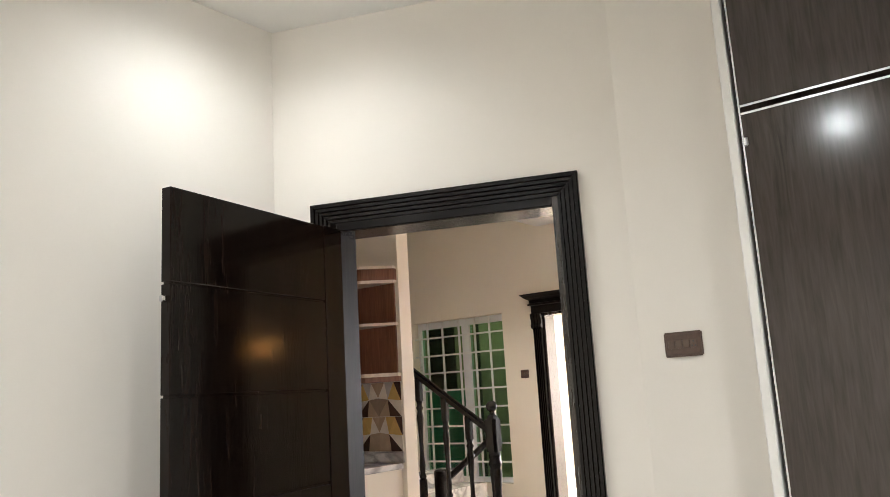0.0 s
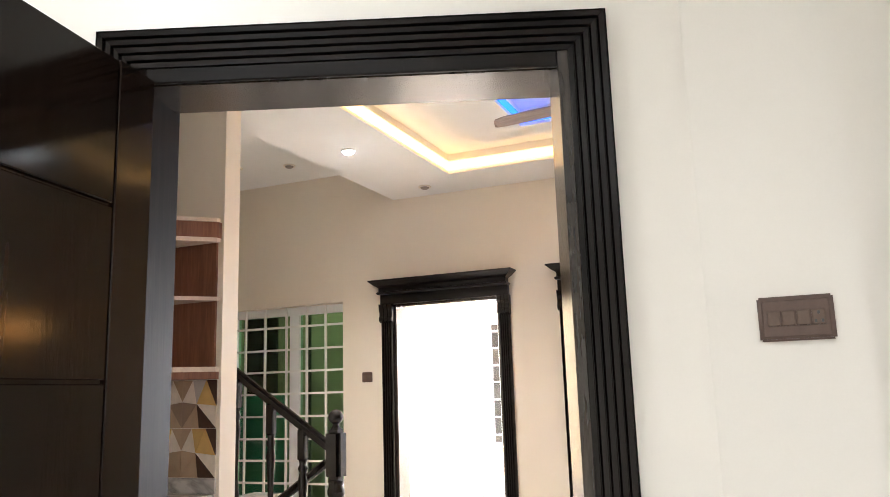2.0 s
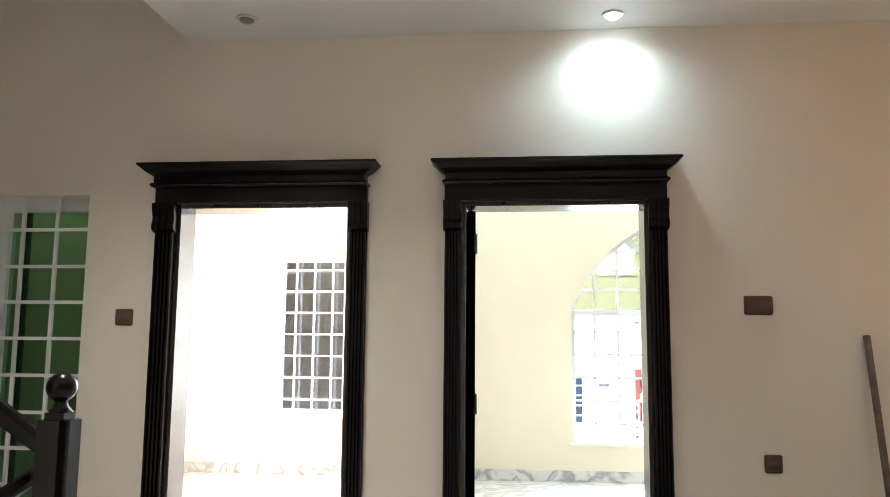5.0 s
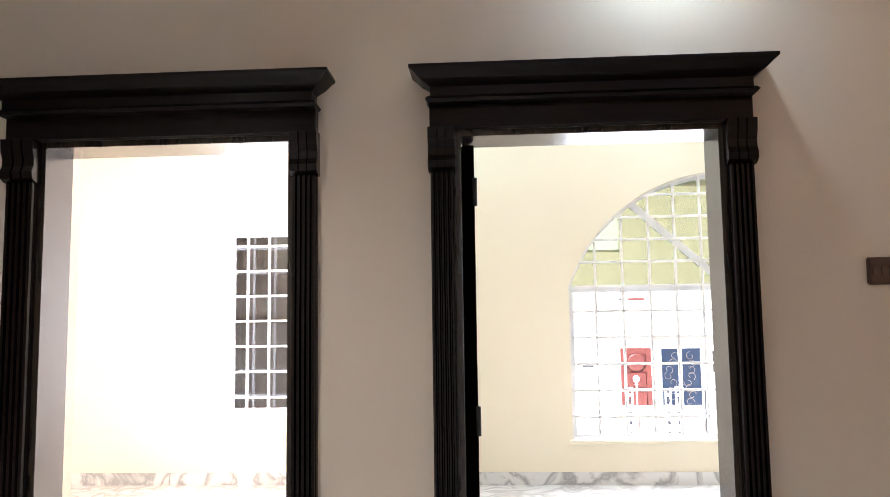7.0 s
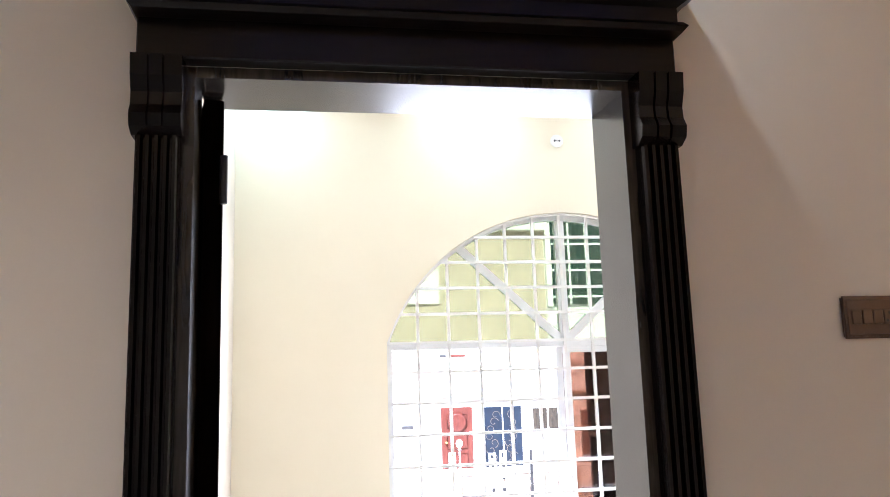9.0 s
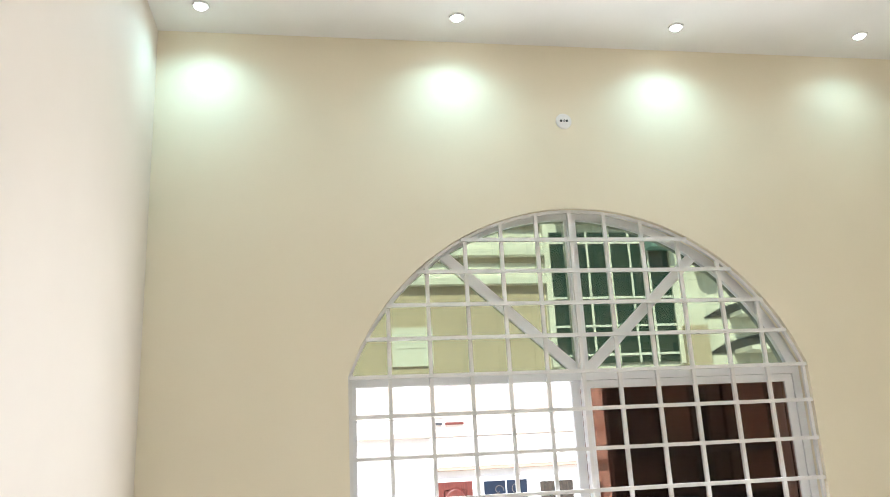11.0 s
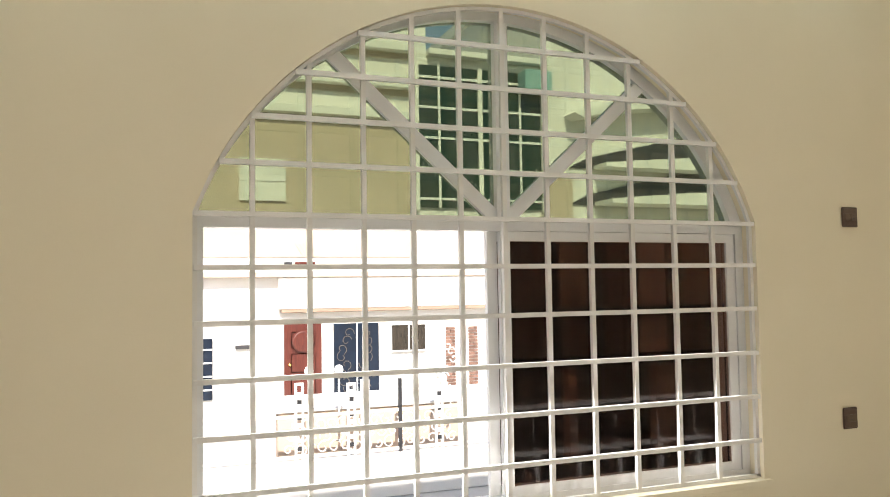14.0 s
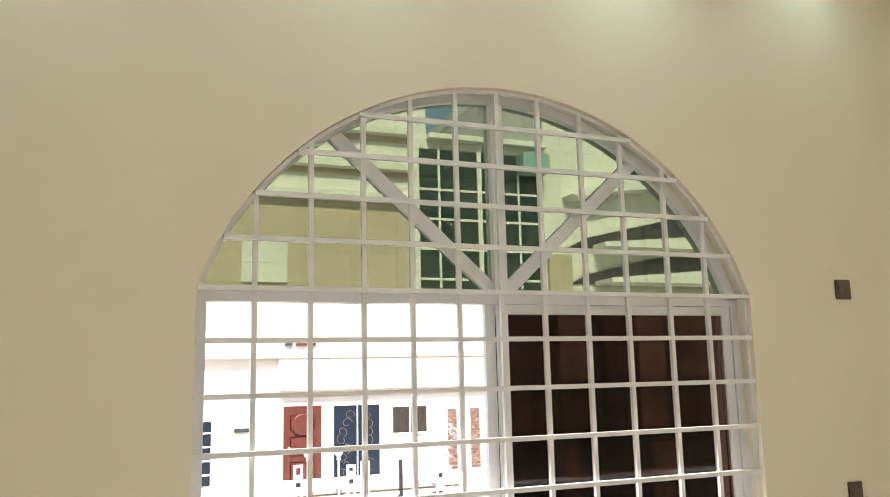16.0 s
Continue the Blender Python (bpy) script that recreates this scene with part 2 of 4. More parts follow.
TILES = [surface("mosaic_" + w, c, tuple(v * 1.15 for v in c), rough=0.16, scale=18, bump=0.003, vary=0.08) for w, c in (
    ("dark_brown", (0.075, 0.04, 0.027)), ("tan", (0.46, 0.33, 0.22)), ("grey", (0.50, 0.45, 0.41)), ("cream", (0.74, 0.66, 0.56)), ("ochre", (0.62, 0.40, 0.14)), ("taupe", (0.33, 0.235, 0.165)))]


# ---- mesh helpers ----
def box(bm, a, b, m=None):
    """A box between two corners, turned by m."""
    vs = [bm.verts.new(((m @ Vector(c)) if m else c)) for c in (
        (a[0], a[1], a[2]), (b[0], a[1], a[2]), (b[0], b[1], a[2]), (a[0], b[1], a[2]),
        (a[0], a[1], b[2]), (b[0], a[1], b[2]), (b[0], b[1], b[2]), (a[0], b[1], b[2]))]
    for f in ((3, 2, 1, 0), (4, 5, 6, 7), (0, 1, 5, 4), (1, 2, 6, 5), (2, 3, 7, 6), (3, 0, 4, 7)):
        bm.faces.new([vs[i] for i in f])
    return bm


def boxes(*pairs, m=None):
    bm = bmesh.new()
    for a, b in pairs:
        box(bm, a, b, m)
    return bm


def bevelled(bm, width=0.003, segments=1):
    bmesh.ops.bevel(bm, geom=bm.edges[:], offset=width, segments=segments, affect="EDGES", clamp_overlap=True)
    return bm


def extruded(profile, depth, m=None):
    """A solid from a closed outline in x, z, pushed along y from 0 to depth."""
    bm = bmesh.new()
    rows = [[bm.verts.new((m @ Vector((x, y, z))) if m else (x, y, z)) for x, z in profile] for y in (0, depth)]
    bm.faces.new(rows[0])
    bm.faces.new(rows[1][::-1])
    n = len(profile)
    for i in range(n):
        bm.faces.new((rows[0][i], rows[1][i], rows[1][(i + 1) % n], rows[0][(i + 1) % n]))
    bmesh.ops.recalc_face_normals(bm, faces=bm.faces[:])
    return bm


def lathe(profile, m=None, steps=20):
    """A solid of revolution about z from (radius, z) pairs, bottom to top."""
    bm = bmesh.new()
    rings = [[bm.verts.new((r * math.cos(2 * math.pi * i / steps), r * math.sin(2 * math.pi * i / steps), z)) for i in range(steps)] for r, z in profile]
    for p, q in zip(rings, rings[1:]):
        for i in range(steps):
            bm.faces.new((p[i], p[(i + 1) % steps], q[(i + 1) % steps], q[i]))
    bm.faces.new(rings[0][::-1])
    bm.faces.new(rings[-1])
    for f in bm.faces:
        f.smooth = True
    if m:
        bm.transform(m)
    return bm


def beam(bm, p, q, w, h):
    """A square bar from p to q."""
    p, q = Vector(p), Vector(q)
    d = q - p
    m = Matrix.Translation(p) @ d.to_track_quat("X", "Z").to_matrix().to_4x4()
    return box(bm, (0, -w / 2, -h / 2), (d.length, w / 2, h / 2), m)


def link(name, bm, material):
    data = bpy.data.meshes.new(name)
    bm.normal_update()
    bm.to_mesh(data)
    bm.free()
    data.materials.append(material)
    return new(name, data)


def part(name, bm, material, parent, label=""):
    """One mesh object under a thing or a part."""
    ob = link(name, bm, material)
    ob.parent = parent
    ob.matrix_parent_inverse = parent.matrix_world.inverted() if parent.parent is None else Matrix()
    return tagged(ob, label)


def piece(name, data, parent, m):
    """A small piece that shares its mesh."""
    ob = new(name, data)
    ob.parent = parent
    ob.matrix_local = m
    return ob


def thing(name, place, label, category, group="", kind=""):
    """An Empty at the base of a thing. Its parts are given in the thing's own frame."""
    ob = new(name)
    ob.empty_display_size = 0.1
    m = place if isinstance(place, Matrix) else Matrix.Translation(place)
    ob.matrix_world = m
    return tagged(ob, label, category, group, kind)


def sub(name, bm, material, parent, label=""):
    """A part whose mesh is in its parent's own frame."""
    ob = link(name, bm, material)
    ob.parent = parent
    return tagged(ob, label)


def struct(name, bm, material, label, category="structure"):
    return tagged(link(name, bm, material), label, category, kind="structure")


# ---- the large structure ----
HALL_Y, HALL_B = 4.06, 4.24     # wall with the two cased openings, front and back
WIN_Y, WIN_B = 8.63, 8.86       # outer wall with the windows
CEIL_HALL, CEIL_UP, CEIL_ROOM, CEIL_BED = 2.98, 3.27, 3.98, 3.02
DOORWALL = Matrix.Translation((5.29, -0.03, 0)) @ Matrix.Rotation(radians(21.3), 4, "Z")   # the slanting bedroom door wall, hall to its +y

struct("floor", boxes(((-1.5, -5.0, -0.2), (10.2, 8.63, 0.0))), FLOORTILE, "polished white tile floor with pale grey veins", "floor")

# bedroom shell
struct("wall_bedroom_door", boxes(((-1.31, 0, 0), (-1.04, 0.155, 3.3)), ((-0.085, 0, 0), (0.17, 0.155, 3.3)), ((-1.04, 0, 2.1), (-0.085, 0.155, 3.3)), m=DOORWALL), BEDWALL, "off-white painted wall around the bedroom door", "wall")
struct("wall_bedroom_switch", boxes(((5.447, 0.03, 0), (5.972, 0.23, 3.3))), BEDWALL, "off-white painted wall with a brown switch plate", "wall")
struct("wall_bedroom_west", boxes(((3.87, -5.0, 0), (4.07, -0.33, 3.3))), BEDWALL, "off-white painted wall beside the open door", "wall")
struct("wall_bedroom_south", boxes(((3.87, -5.2, 0), (8.4, -5.0, 3.3))), BEDWALL, "plain off-white painted wall", "wall")
struct("wall_bedroom_east", boxes(((8.2, -5.0, 0), (8.4, 0.6, 3.3))), BEDWALL, "plain off-white painted wall", "wall")
struct("wall_bedroom_north", boxes(((5.93, 0.52, 0), (8.2, 0.72, 3.3))), BEDWALL, "plain wall behind the built-in wardrobe", "wall")
struct("ceiling_bedroom", extruded([(3.9, -5.0), (8.3, -5.0), (8.3, 0.6), (5.5, 0.12), (3.9, -0.5)], 0.15, Matrix(((1, 0, 0, 0), (0, 0, 1, 0), (0, 1, 0, CEIL_BED), (0, 0, 0, 1)))), WHITE, "smooth white painted ceiling", "ceiling")

# hall wall with two openings
O1, O2 = (2.674, 3.593), (4.150, 5.065)
struct("wall_hall_north", boxes(
    ((-1.3, HALL_Y, 0), (0.98, HALL_B, 3.5)), ((0.98, HALL_Y, 0), (2.19, HALL_B, 0.45)), ((0.98, HALL_Y, 2.155), (2.19, HALL_B, 3.5)),
    ((2.19, HALL_Y, 0), (O1[0], HALL_B, 3.5)), ((O1[0], HALL_Y, 2.1), (O1[1], HALL_B, 3.5)), ((O1[1], HALL_Y, 0), (O2[0], HALL_B, 3.5)),
    ((O2[0], HALL_Y, 2.1), (O2[1], HALL_B, 3.5)), ((O2[1], HALL_Y, 0), (9.9, HALL_B, 3.5))), CREAM, "cream painted hall wall with two dark cased openings", "wall")
struct("wall_over_hall", boxes(((3.6, HALL_Y + 0.1, 3.5), (9.9, HALL_B, 4.2))), LOUNGE, "cream painted wall", "wall")
struct("wall_hall_east", boxes(((7.0, 0.72, 0), (7.2, HALL_Y, 3.5))), CREAM, "plain cream painted wall", "wall")
struct("wall_hall_west", boxes(((-1.5, -5.0, 0), (-1.3, HALL_Y, 3.5))), CREAM, "plain cream painted wall", "wall")
struct("wall_kitchen_south", boxes(((-1.3, -5.2, 0), (3.87, -5.0, 3.5))), CREAM, "plain cream painted wall", "wall")
struct("wall_kitchen_end", boxes(((-1.3, 1.615, 0), (2.92, 1.74, 3.27))), CREAM, "cream painted wall end beside the kitchen shelf", "wall")
struct("ceiling_hall", boxes(
    ((-1.3, -5.0, CEIL_UP), (7.0, HALL_Y, CEIL_UP + 0.15)),
    ((2.69, 0.25, CEIL_HALL), (3.41, HALL_Y, CEIL_UP)), ((6.31, 0.25, CEIL_HALL), (7.0, HALL_Y, CEIL_UP)),
    ((3.41, 3.555, CEIL_HALL), (6.31, HALL_Y, CEIL_UP)), ((3.41, 0.25, CEIL_HALL), (6.31, 1.0, CEIL_UP)),
    ((3.78, 1.35, 3.08), (4.14, 3.27, CEIL_UP)), ((5.60, 1.35, 3.08), (5.94, 3.27, CEIL_UP)),
    ((4.14, 1.55, 3.20), (5.60, 3.07, CEIL_UP)), ((4.14, 3.07, 3.08), (5.60, 3.27, CEIL_UP)), ((4.14, 1.35, 3.08), (5.60, 1.55, CEIL_UP)),
    ((3.41, 1.0, 3.13), (3.78, 3.555, CEIL_UP)), ((5.94, 1.0, 3.13), (6.31, 3.555, CEIL_UP)),
    ((3.78, 3.27, 3.13), (5.94, 3.555, CEIL_UP)), ((3.78, 1.0, 3.13), (5.94, 1.35, CEIL_UP))), WHITE, "white stepped false ceiling with lit coves", "ceiling")

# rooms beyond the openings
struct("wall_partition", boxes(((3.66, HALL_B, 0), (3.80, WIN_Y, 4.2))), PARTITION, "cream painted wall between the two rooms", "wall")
struct("wall_side_room_west", boxes(((-1.0, HALL_B, 0), (-0.8, WIN_Y, 4.2))), CREAM, "plain cream painted wall", "wall")
struct("wall_lounge_east", boxes(((9.7, HALL_B, 0), (9.9, WIN_Y, 4.2))), LOUNGE, "plain cream painted wall", "wall")
struct("ceiling_lounge", boxes(((3.8, HALL_B, CEIL_ROOM), (9.7, WIN_Y, CEIL_ROOM + 0.15))), WHITE, "white painted ceiling with downlights", "ceiling")
struct("ceiling_side_room", boxes(((-0.8, HALL_B, 3.3), (3.66, WIN_Y, 3.45))), WHITE, "white painted ceiling", "ceiling")

# outer wall with the arched window opening
CX, HALF, SPRING, RISE, SILL = 6.425, 1.470, 1.772, 1.038, 0.385
RAD = (HALF ** 2 + RISE ** 2) / (2 * RISE)
ARC_Z = SPRING + RISE - RAD


def arch_z(dx, shrink=0.0):
    return ARC_Z + math.sqrt(max((RAD - shrink) ** 2 - dx * dx, 0))


bm = boxes(((-1.0, WIN_Y, 0), (1.75, WIN_B, 4.2)), ((1.75, WIN_Y, 0), (3.3, WIN_B, 0.63)), ((1.75, WIN_Y, 2.35), (3.3, WIN_B, 4.2)),
           ((3.3, WIN_Y, 0), (CX - HALF, WIN_B, 4.2)), ((CX + HALF, WIN_Y, 0), (9.9, WIN_B, 4.2)), ((CX - HALF, WIN_Y, 0), (CX + HALF, WIN_B, SILL)))
STEPS = 40
for i in range(STEPS):
    x0, x1 = (CX - HALF + 2 * HALF * k / STEPS for k in (i, i + 1))
    z0, z1 = arch_z(x0 - CX), arch_z(x1 - CX)
    v = [bm.verts.new(c) for c in ((x0, WIN_Y, z0), (x1, WIN_Y, z1), (x1, WIN_Y, 4.2), (x0, WIN_Y, 4.2), (x0, WIN_B, z0), (x1, WIN_B, z1), (x1, WIN_B, 4.2), (x0, WIN_B, 4.2))]
    for f in ((0, 1, 2, 3), (7, 6, 5, 4), (0, 4, 5, 1), (3, 2, 6, 7)):
        bm.faces.new([v[k] for k in f])
struct("wall_window_north", bm, LOUNGE, "cream painted outer wall with an arched window", "wall")
# ---- things: cased openings of the hall ----
def pilaster(w):
    """A fluted upright of a casing, front to -y, from the floor to 1.95 m."""
    prof = [(0, 0), (0, -0.022)]
    n = 5
    for i in range(n):
        a, b = w * (i + 0.12) / n, w * (i + 0.88) / n
        prof += [(a, -0.022), (a + 0.003, -0.034), (b - 0.003, -0.034), (b, -0.022)]
    prof += [(w, -0.022), (w, 0)]
    bm = bmesh.new()
    rows = [[bm.verts.new((x, y, z)) for x, y in prof] for z in (0.0, 1.95)]
    k = len(prof)
    for i in range(k):
        bm.faces.new((rows[0][i], rows[0][(i + 1) % k], rows[1][(i + 1) % k], rows[1][i]))
    bm.faces.new(rows[0][::-1])
    bm.faces.new(rows[1])
    bmesh.ops.recalc_face_normals(bm, faces=bm.faces[:])
    return bm


def corbel(w):
    """A scrolled bracket at the head of an upright."""
    prof = [(0.0, 1.95), (-0.030, 1.95), (-0.052, 1.962), (-0.058, 1.985), (-0.046, 2.005), (-0.044, 2.03), (-0.056, 2.06), (-0.060, 2.10), (0.0, 2.10)]
    bm = bmesh.new()
    for x0, x1, d in ((-0.006, w * 0.3, 1.0), (w * 0.3, w * 0.36, 0.85), (w * 0.36, w * 0.64, 1.0), (w * 0.64, w * 0.7, 0.85), (w * 0.7, w + 0.006, 1.0)):
        rows = [[bm.verts.new((x, y * d, z)) for y, z in prof] for x in (x0, x1)]
        bm.faces.new(rows[0])
        bm.faces.new(rows[1][::-1])
        k = len(prof)
        for i in range(k):
            bm.faces.new((rows[0][i], rows[1][i], rows[1][(i + 1) % k], rows[0][(i + 1) % k]))
    bmesh.ops.recalc_face_normals(bm, faces=bm.faces[:])
    return bm


def swept(prof, x0, x1, flare=True):
    """A moulding along x from (depth, z) pairs, its ends returned at the same depth."""
    bm = bmesh.new()
    rows = []
    for x, s in ((x0, -1), (x1, 1)):
        rows.append([bm.verts.new((x + s * d, -d, z)) for d, z in prof])
        rows.append([bm.verts.new((x + s * d, 0.0, z)) for d, z in prof])
    l, lb, r, rb = rows
    k = len(prof)
    for i in range(k - 1):
        bm.faces.new((l[i], r[i], r[i + 1], l[i + 1]))
        bm.faces.new((lb[i], l[i], l[i + 1], lb[i + 1]))
        bm.faces.new((r[i], rb[i], rb[i + 1], r[i + 1]))
    bm.faces.new((l[0], lb[0], rb[0], r[0]))
    bm.faces.new((l[-1], r[-1], rb[-1], lb[-1]))
    bm.faces.new([*lb, *rb[::-1]])
    bmesh.ops.recalc_face_normals(bm, faces=bm.faces[:])
    return bm


def cased_opening(x0, x1, wl, wr, label, rebate):
    t = thing("door_casing", (x0, HALL_Y, 0), label, "door casing", "dark cased openings of the hall")
    w = x1 - x0
    for a, b in ((-wl, wl), (w, wr)):
        for name, maker in (("pilaster", pilaster), ("corbel", corbel)):
            bm = maker(b)
            bm.transform(Matrix.Translation((a, 0, 0)))
            sub(name, bm, BLACKWOOD, t)
    sub("frieze", bevelled(boxes(((-wl, -0.042, 2.1), (w + wr, 0, 2.182)))), BLACKWOOD_X, t)
    sub("cornice", swept([(0.05, 2.178), (0.086, 2.178), (0.094, 2.188), (0.086, 2.198), (0.078, 2.2), (0.078, 2.232), (0.09, 2.24), (0.11, 2.252), (0.13, 2.272), (0.144, 2.282), (0.144, 2.292), (0.05, 2.292)], -wl + 0.084, w + wr - 0.084), BLACKWOOD_X, t)
    sub("jamb_lining", boxes(((-0.001, 0.0, 0), (0.022, rebate, 2.1))), LINING, t)
    sub("jamb_lining", boxes(((w - 0.022, 0.0, 0), (w + 0.001, 0.18, 2.1))), LINING, t)
    sub("head_lining", boxes(((0.022, 0.0, 2.078), (w - 0.022, 0.18, 2.1))), LINING, t)
    return t


cased_opening(O1[0], O1[1], 0.105, 0.085, "black-stained wooden door casing with a moulded cornice", 0.18)
cased_opening(O2[0], O2[1], 0.080, 0.085, "black-stained fluted door casing with corbels and cornice", 0.10)


def door_leaf(name, m, w, label, grooves, finish, metal):
    """A flush dark leaf with cut grooves; x along the leaf from the hinge, thickness to +y."""
    t = thing(name, m, label, "door")
    cuts = [0.01] + grooves + [2.07]
    sub("stile", bevelled(boxes(((0, 0, 0.01), (0.118, 0.04, 2.07))), 0.002), finish, t)
    for a, b in zip(cuts, cuts[1:]):
        sub("panel", bevelled(boxes(((0.124, 0, a + 0.004), (w, 0.04, b - 0.004))), 0.002), finish, t)
    sub("core", boxes(((0.11, 0.008, 0.015), (w - 0.004, 0.032, 2.065))), finish, t)
    for z in (0.25, 1.05, 1.85):
        sub("hinge", lathe([(0.008, z), (0.008, z + 0.1)], Matrix.Translation((-0.006, 0.0, 0)), 10), metal, t, "steel butt hinge")
    for y in (-0.045, 0.085):
        h = sub("door_handle", bevelled(boxes(((w - 0.085, min(y, 0.04 if y > 0 else y), 0.98), (w - 0.045, max(y, 0) if y < 0 else y, 1.0)), ((w - 0.17, y - 0.008, 0.98), (w - 0.045, y + 0.008, 1.0))), 0.003), metal, t, "brushed steel lever handle")
    sub("latch", bevelled(boxes(((w - 0.002, 0.012, 1.7), (w + 0.02, 0.028, 1.72)))), metal, t, "small steel latch")
    return t


# bedroom door: hinged at the far jamb, opened into the bedroom
HINGE = DOORWALL @ Vector((-1.035, -0.005, 0))
door_leaf("door_bedroom", Matrix.Translation(HINGE) @ Matrix.Rotation(radians(-80), 4, "Z"), 0.92, "open black-stained wooden door with cut grooves", [0.37, 0.717, 1.065, 1.412, 1.76], DOORWOOD, CHROME)
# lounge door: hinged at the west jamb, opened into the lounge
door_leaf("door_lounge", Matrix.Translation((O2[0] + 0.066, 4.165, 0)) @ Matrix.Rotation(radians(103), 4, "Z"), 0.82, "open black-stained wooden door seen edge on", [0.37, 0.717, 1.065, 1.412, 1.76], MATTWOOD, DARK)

# bedroom door casing, reeded
t = thing("bedroom_door_casing", DOORWALL, "black-stained reeded wooden casing around the bedroom door", "door casing")


def reeded(length, m):
    """A strip 0.11 wide with five steps, along x."""
    prof = [(0.0, 0.0)]
    for i in range(5):
        a, b = 0.086 * i / 5, 0.086 * (i + 1) / 5
        d = 0.016 + 0.004 * i
        prof += [(a + 0.001, -d), (b - 0.005, -d), (b - 0.003, -d + 0.007), (b - 0.001, -d + 0.007)]
    prof += [(0.086, -0.03), (0.086, 0.0)]
    bm = bmesh.new()
    rows = [[bm.verts.new((x + (z - 0.0) * sgn, y, z)) for z, y in prof] for x, sgn in ((0.0, -1.0), (length, 1.0))]
    k = len(prof)
    for i in range(k):
        bm.faces.new((rows[0][i], rows[1][i], rows[1][(i + 1) % k], rows[0][(i + 1) % k]))
    bm.faces.new(rows[0])
    bm.faces.new(rows[1][::-1])
    bmesh.ops.recalc_face_normals(bm, faces=bm.faces[:])
    bm.transform(m)
    return bm


sub("head", reeded(0.955, Matrix.Translation((-1.04, 0, 2.1))), BLACKWOOD_X, t)
sub("upright", reeded(2.1, Matrix.Translation((-0.085, 0, 2.1)) @ Matrix.Rotation(radians(90), 4, "Y")), BLACKWOOD, t)
sub("upright", reeded(2.1, Matrix.Translation((-1.04, 0, 0.0)) @ Matrix.Rotation(radians(-90), 4, "Y")), BLACKWOOD, t)
sub("jamb_lining", boxes(((-0.107, -0.012, 0), (-0.083, 0.167, 2.1))), LINING, t)
sub("jamb_lining", boxes(((-1.042, -0.012, 0), (-1.018, 0.195, 2.1))), SHADELINING, t)
sub("head_lining", boxes(((-1.018, 0.0, 2.062), (-0.107, 0.167, 2.1))), LINING, t)
sub("head_bead", bevelled(boxes(((-1.018, -0.014, 2.064), (-0.107, -0.001, 2.1))), 0.003), BLACKWOOD_X, t)

# ---- switches and sockets ----
def plate(name, m, w, h, keys, label):
    """A wall plate; x along the wall, front to -y, centred."""
    t = thing(name, m, label, "switch" if keys > 1 else "socket", "brown wall plates")
    sub("plate", bevelled(boxes(((-w / 2, -0.010, -h / 2), (w / 2, 0, h / 2))), 0.004, 2), BROWNPLATE, t)
    sub("bezel", bevelled(boxes(((-w / 2 + 0.008, -0.013, -h / 2 + 0.008), (w / 2 - 0.008, -0.009, h / 2 - 0.008))), 0.002), BROWNPLATE, t)
    iw, ih = w - 0.030, h * 0.36
    cols = max(1, keys)
    for i in range(cols):
        a = -iw / 2 + iw * i / cols
        rows = 1
        for k in range(rows):
            z0 = -ih / 2 + ih * k / rows
            q = sub("key", bevelled(boxes(((a + 0.0015, -0.017, z0 + 0.001), (a + iw / cols - 0.0015, -0.012, z0 + ih / rows - 0.001))), 0.0015), BROWNKEY, t)
        if i == cols - 1:
            for hx, hz in ((-0.006, -0.008), (0.006, -0.008), (0.0, 0.008)):
                cx = a + iw / cols / 2 + hx
                sub("pin_hole", boxes(((cx - 0.0022, -0.0185, hz - 0.003), (cx + 0.0022, -0.0168, hz + 0.003))), DARK, q)
    return t


plate("switch_plate", Matrix.Translation((5.613, 0.03, 1.495)), 0.138, 0.088, 4, "brown plastic switch plate on an off-white wall")
plate("switch_plate", Matrix.Translation((5.563, HALL_Y, 1.588)), 0.132, 0.09, 4, "wide brown switch plate beside a door casing")
plate("switch_plate", Matrix.Translation((2.421, HALL_Y, 1.518)), 0.094, 0.082, 2, "small square brown switch plate near the stairs")
plate("wall_socket", Matrix.Translation((5.603, HALL_Y, 0.857)), 0.08, 0.083, 1, "square brown wall socket on a cream wall")
plate("wall_socket", Matrix.Translation((8.58, WIN_Y, 1.815)), 0.118, 0.116, 2, "square brown switch plate beside the arched window")
plate("wall_socket", Matrix.Translation((8.52, WIN_Y, 0.668)), 0.106, 0.12, 1, "square brown socket low on the window wall")

# hook plate for a lamp above the arched window
t = thing("ceiling_rose_plate", Matrix.Translation((6.41, WIN_Y, 3.42)) @ Matrix.Rotation(radians(90), 4, "X"), "small white round wall box with two holes", "wall box")
sub("disc", lathe([(0.055, 0.0), (0.055, 0.006), (0.045, 0.012)]), WHITE, t)
for x in (-0.02, 0.02):
    sub("hole", lathe([(0.009, 0.012), (0.009, 0.014)], Matrix.Translation((x, 0, 0)), 10), DARK, t)
sub("screw", lathe([(0.008, 0.012), (0.006, 0.022)], None, 10), CHROME, t)

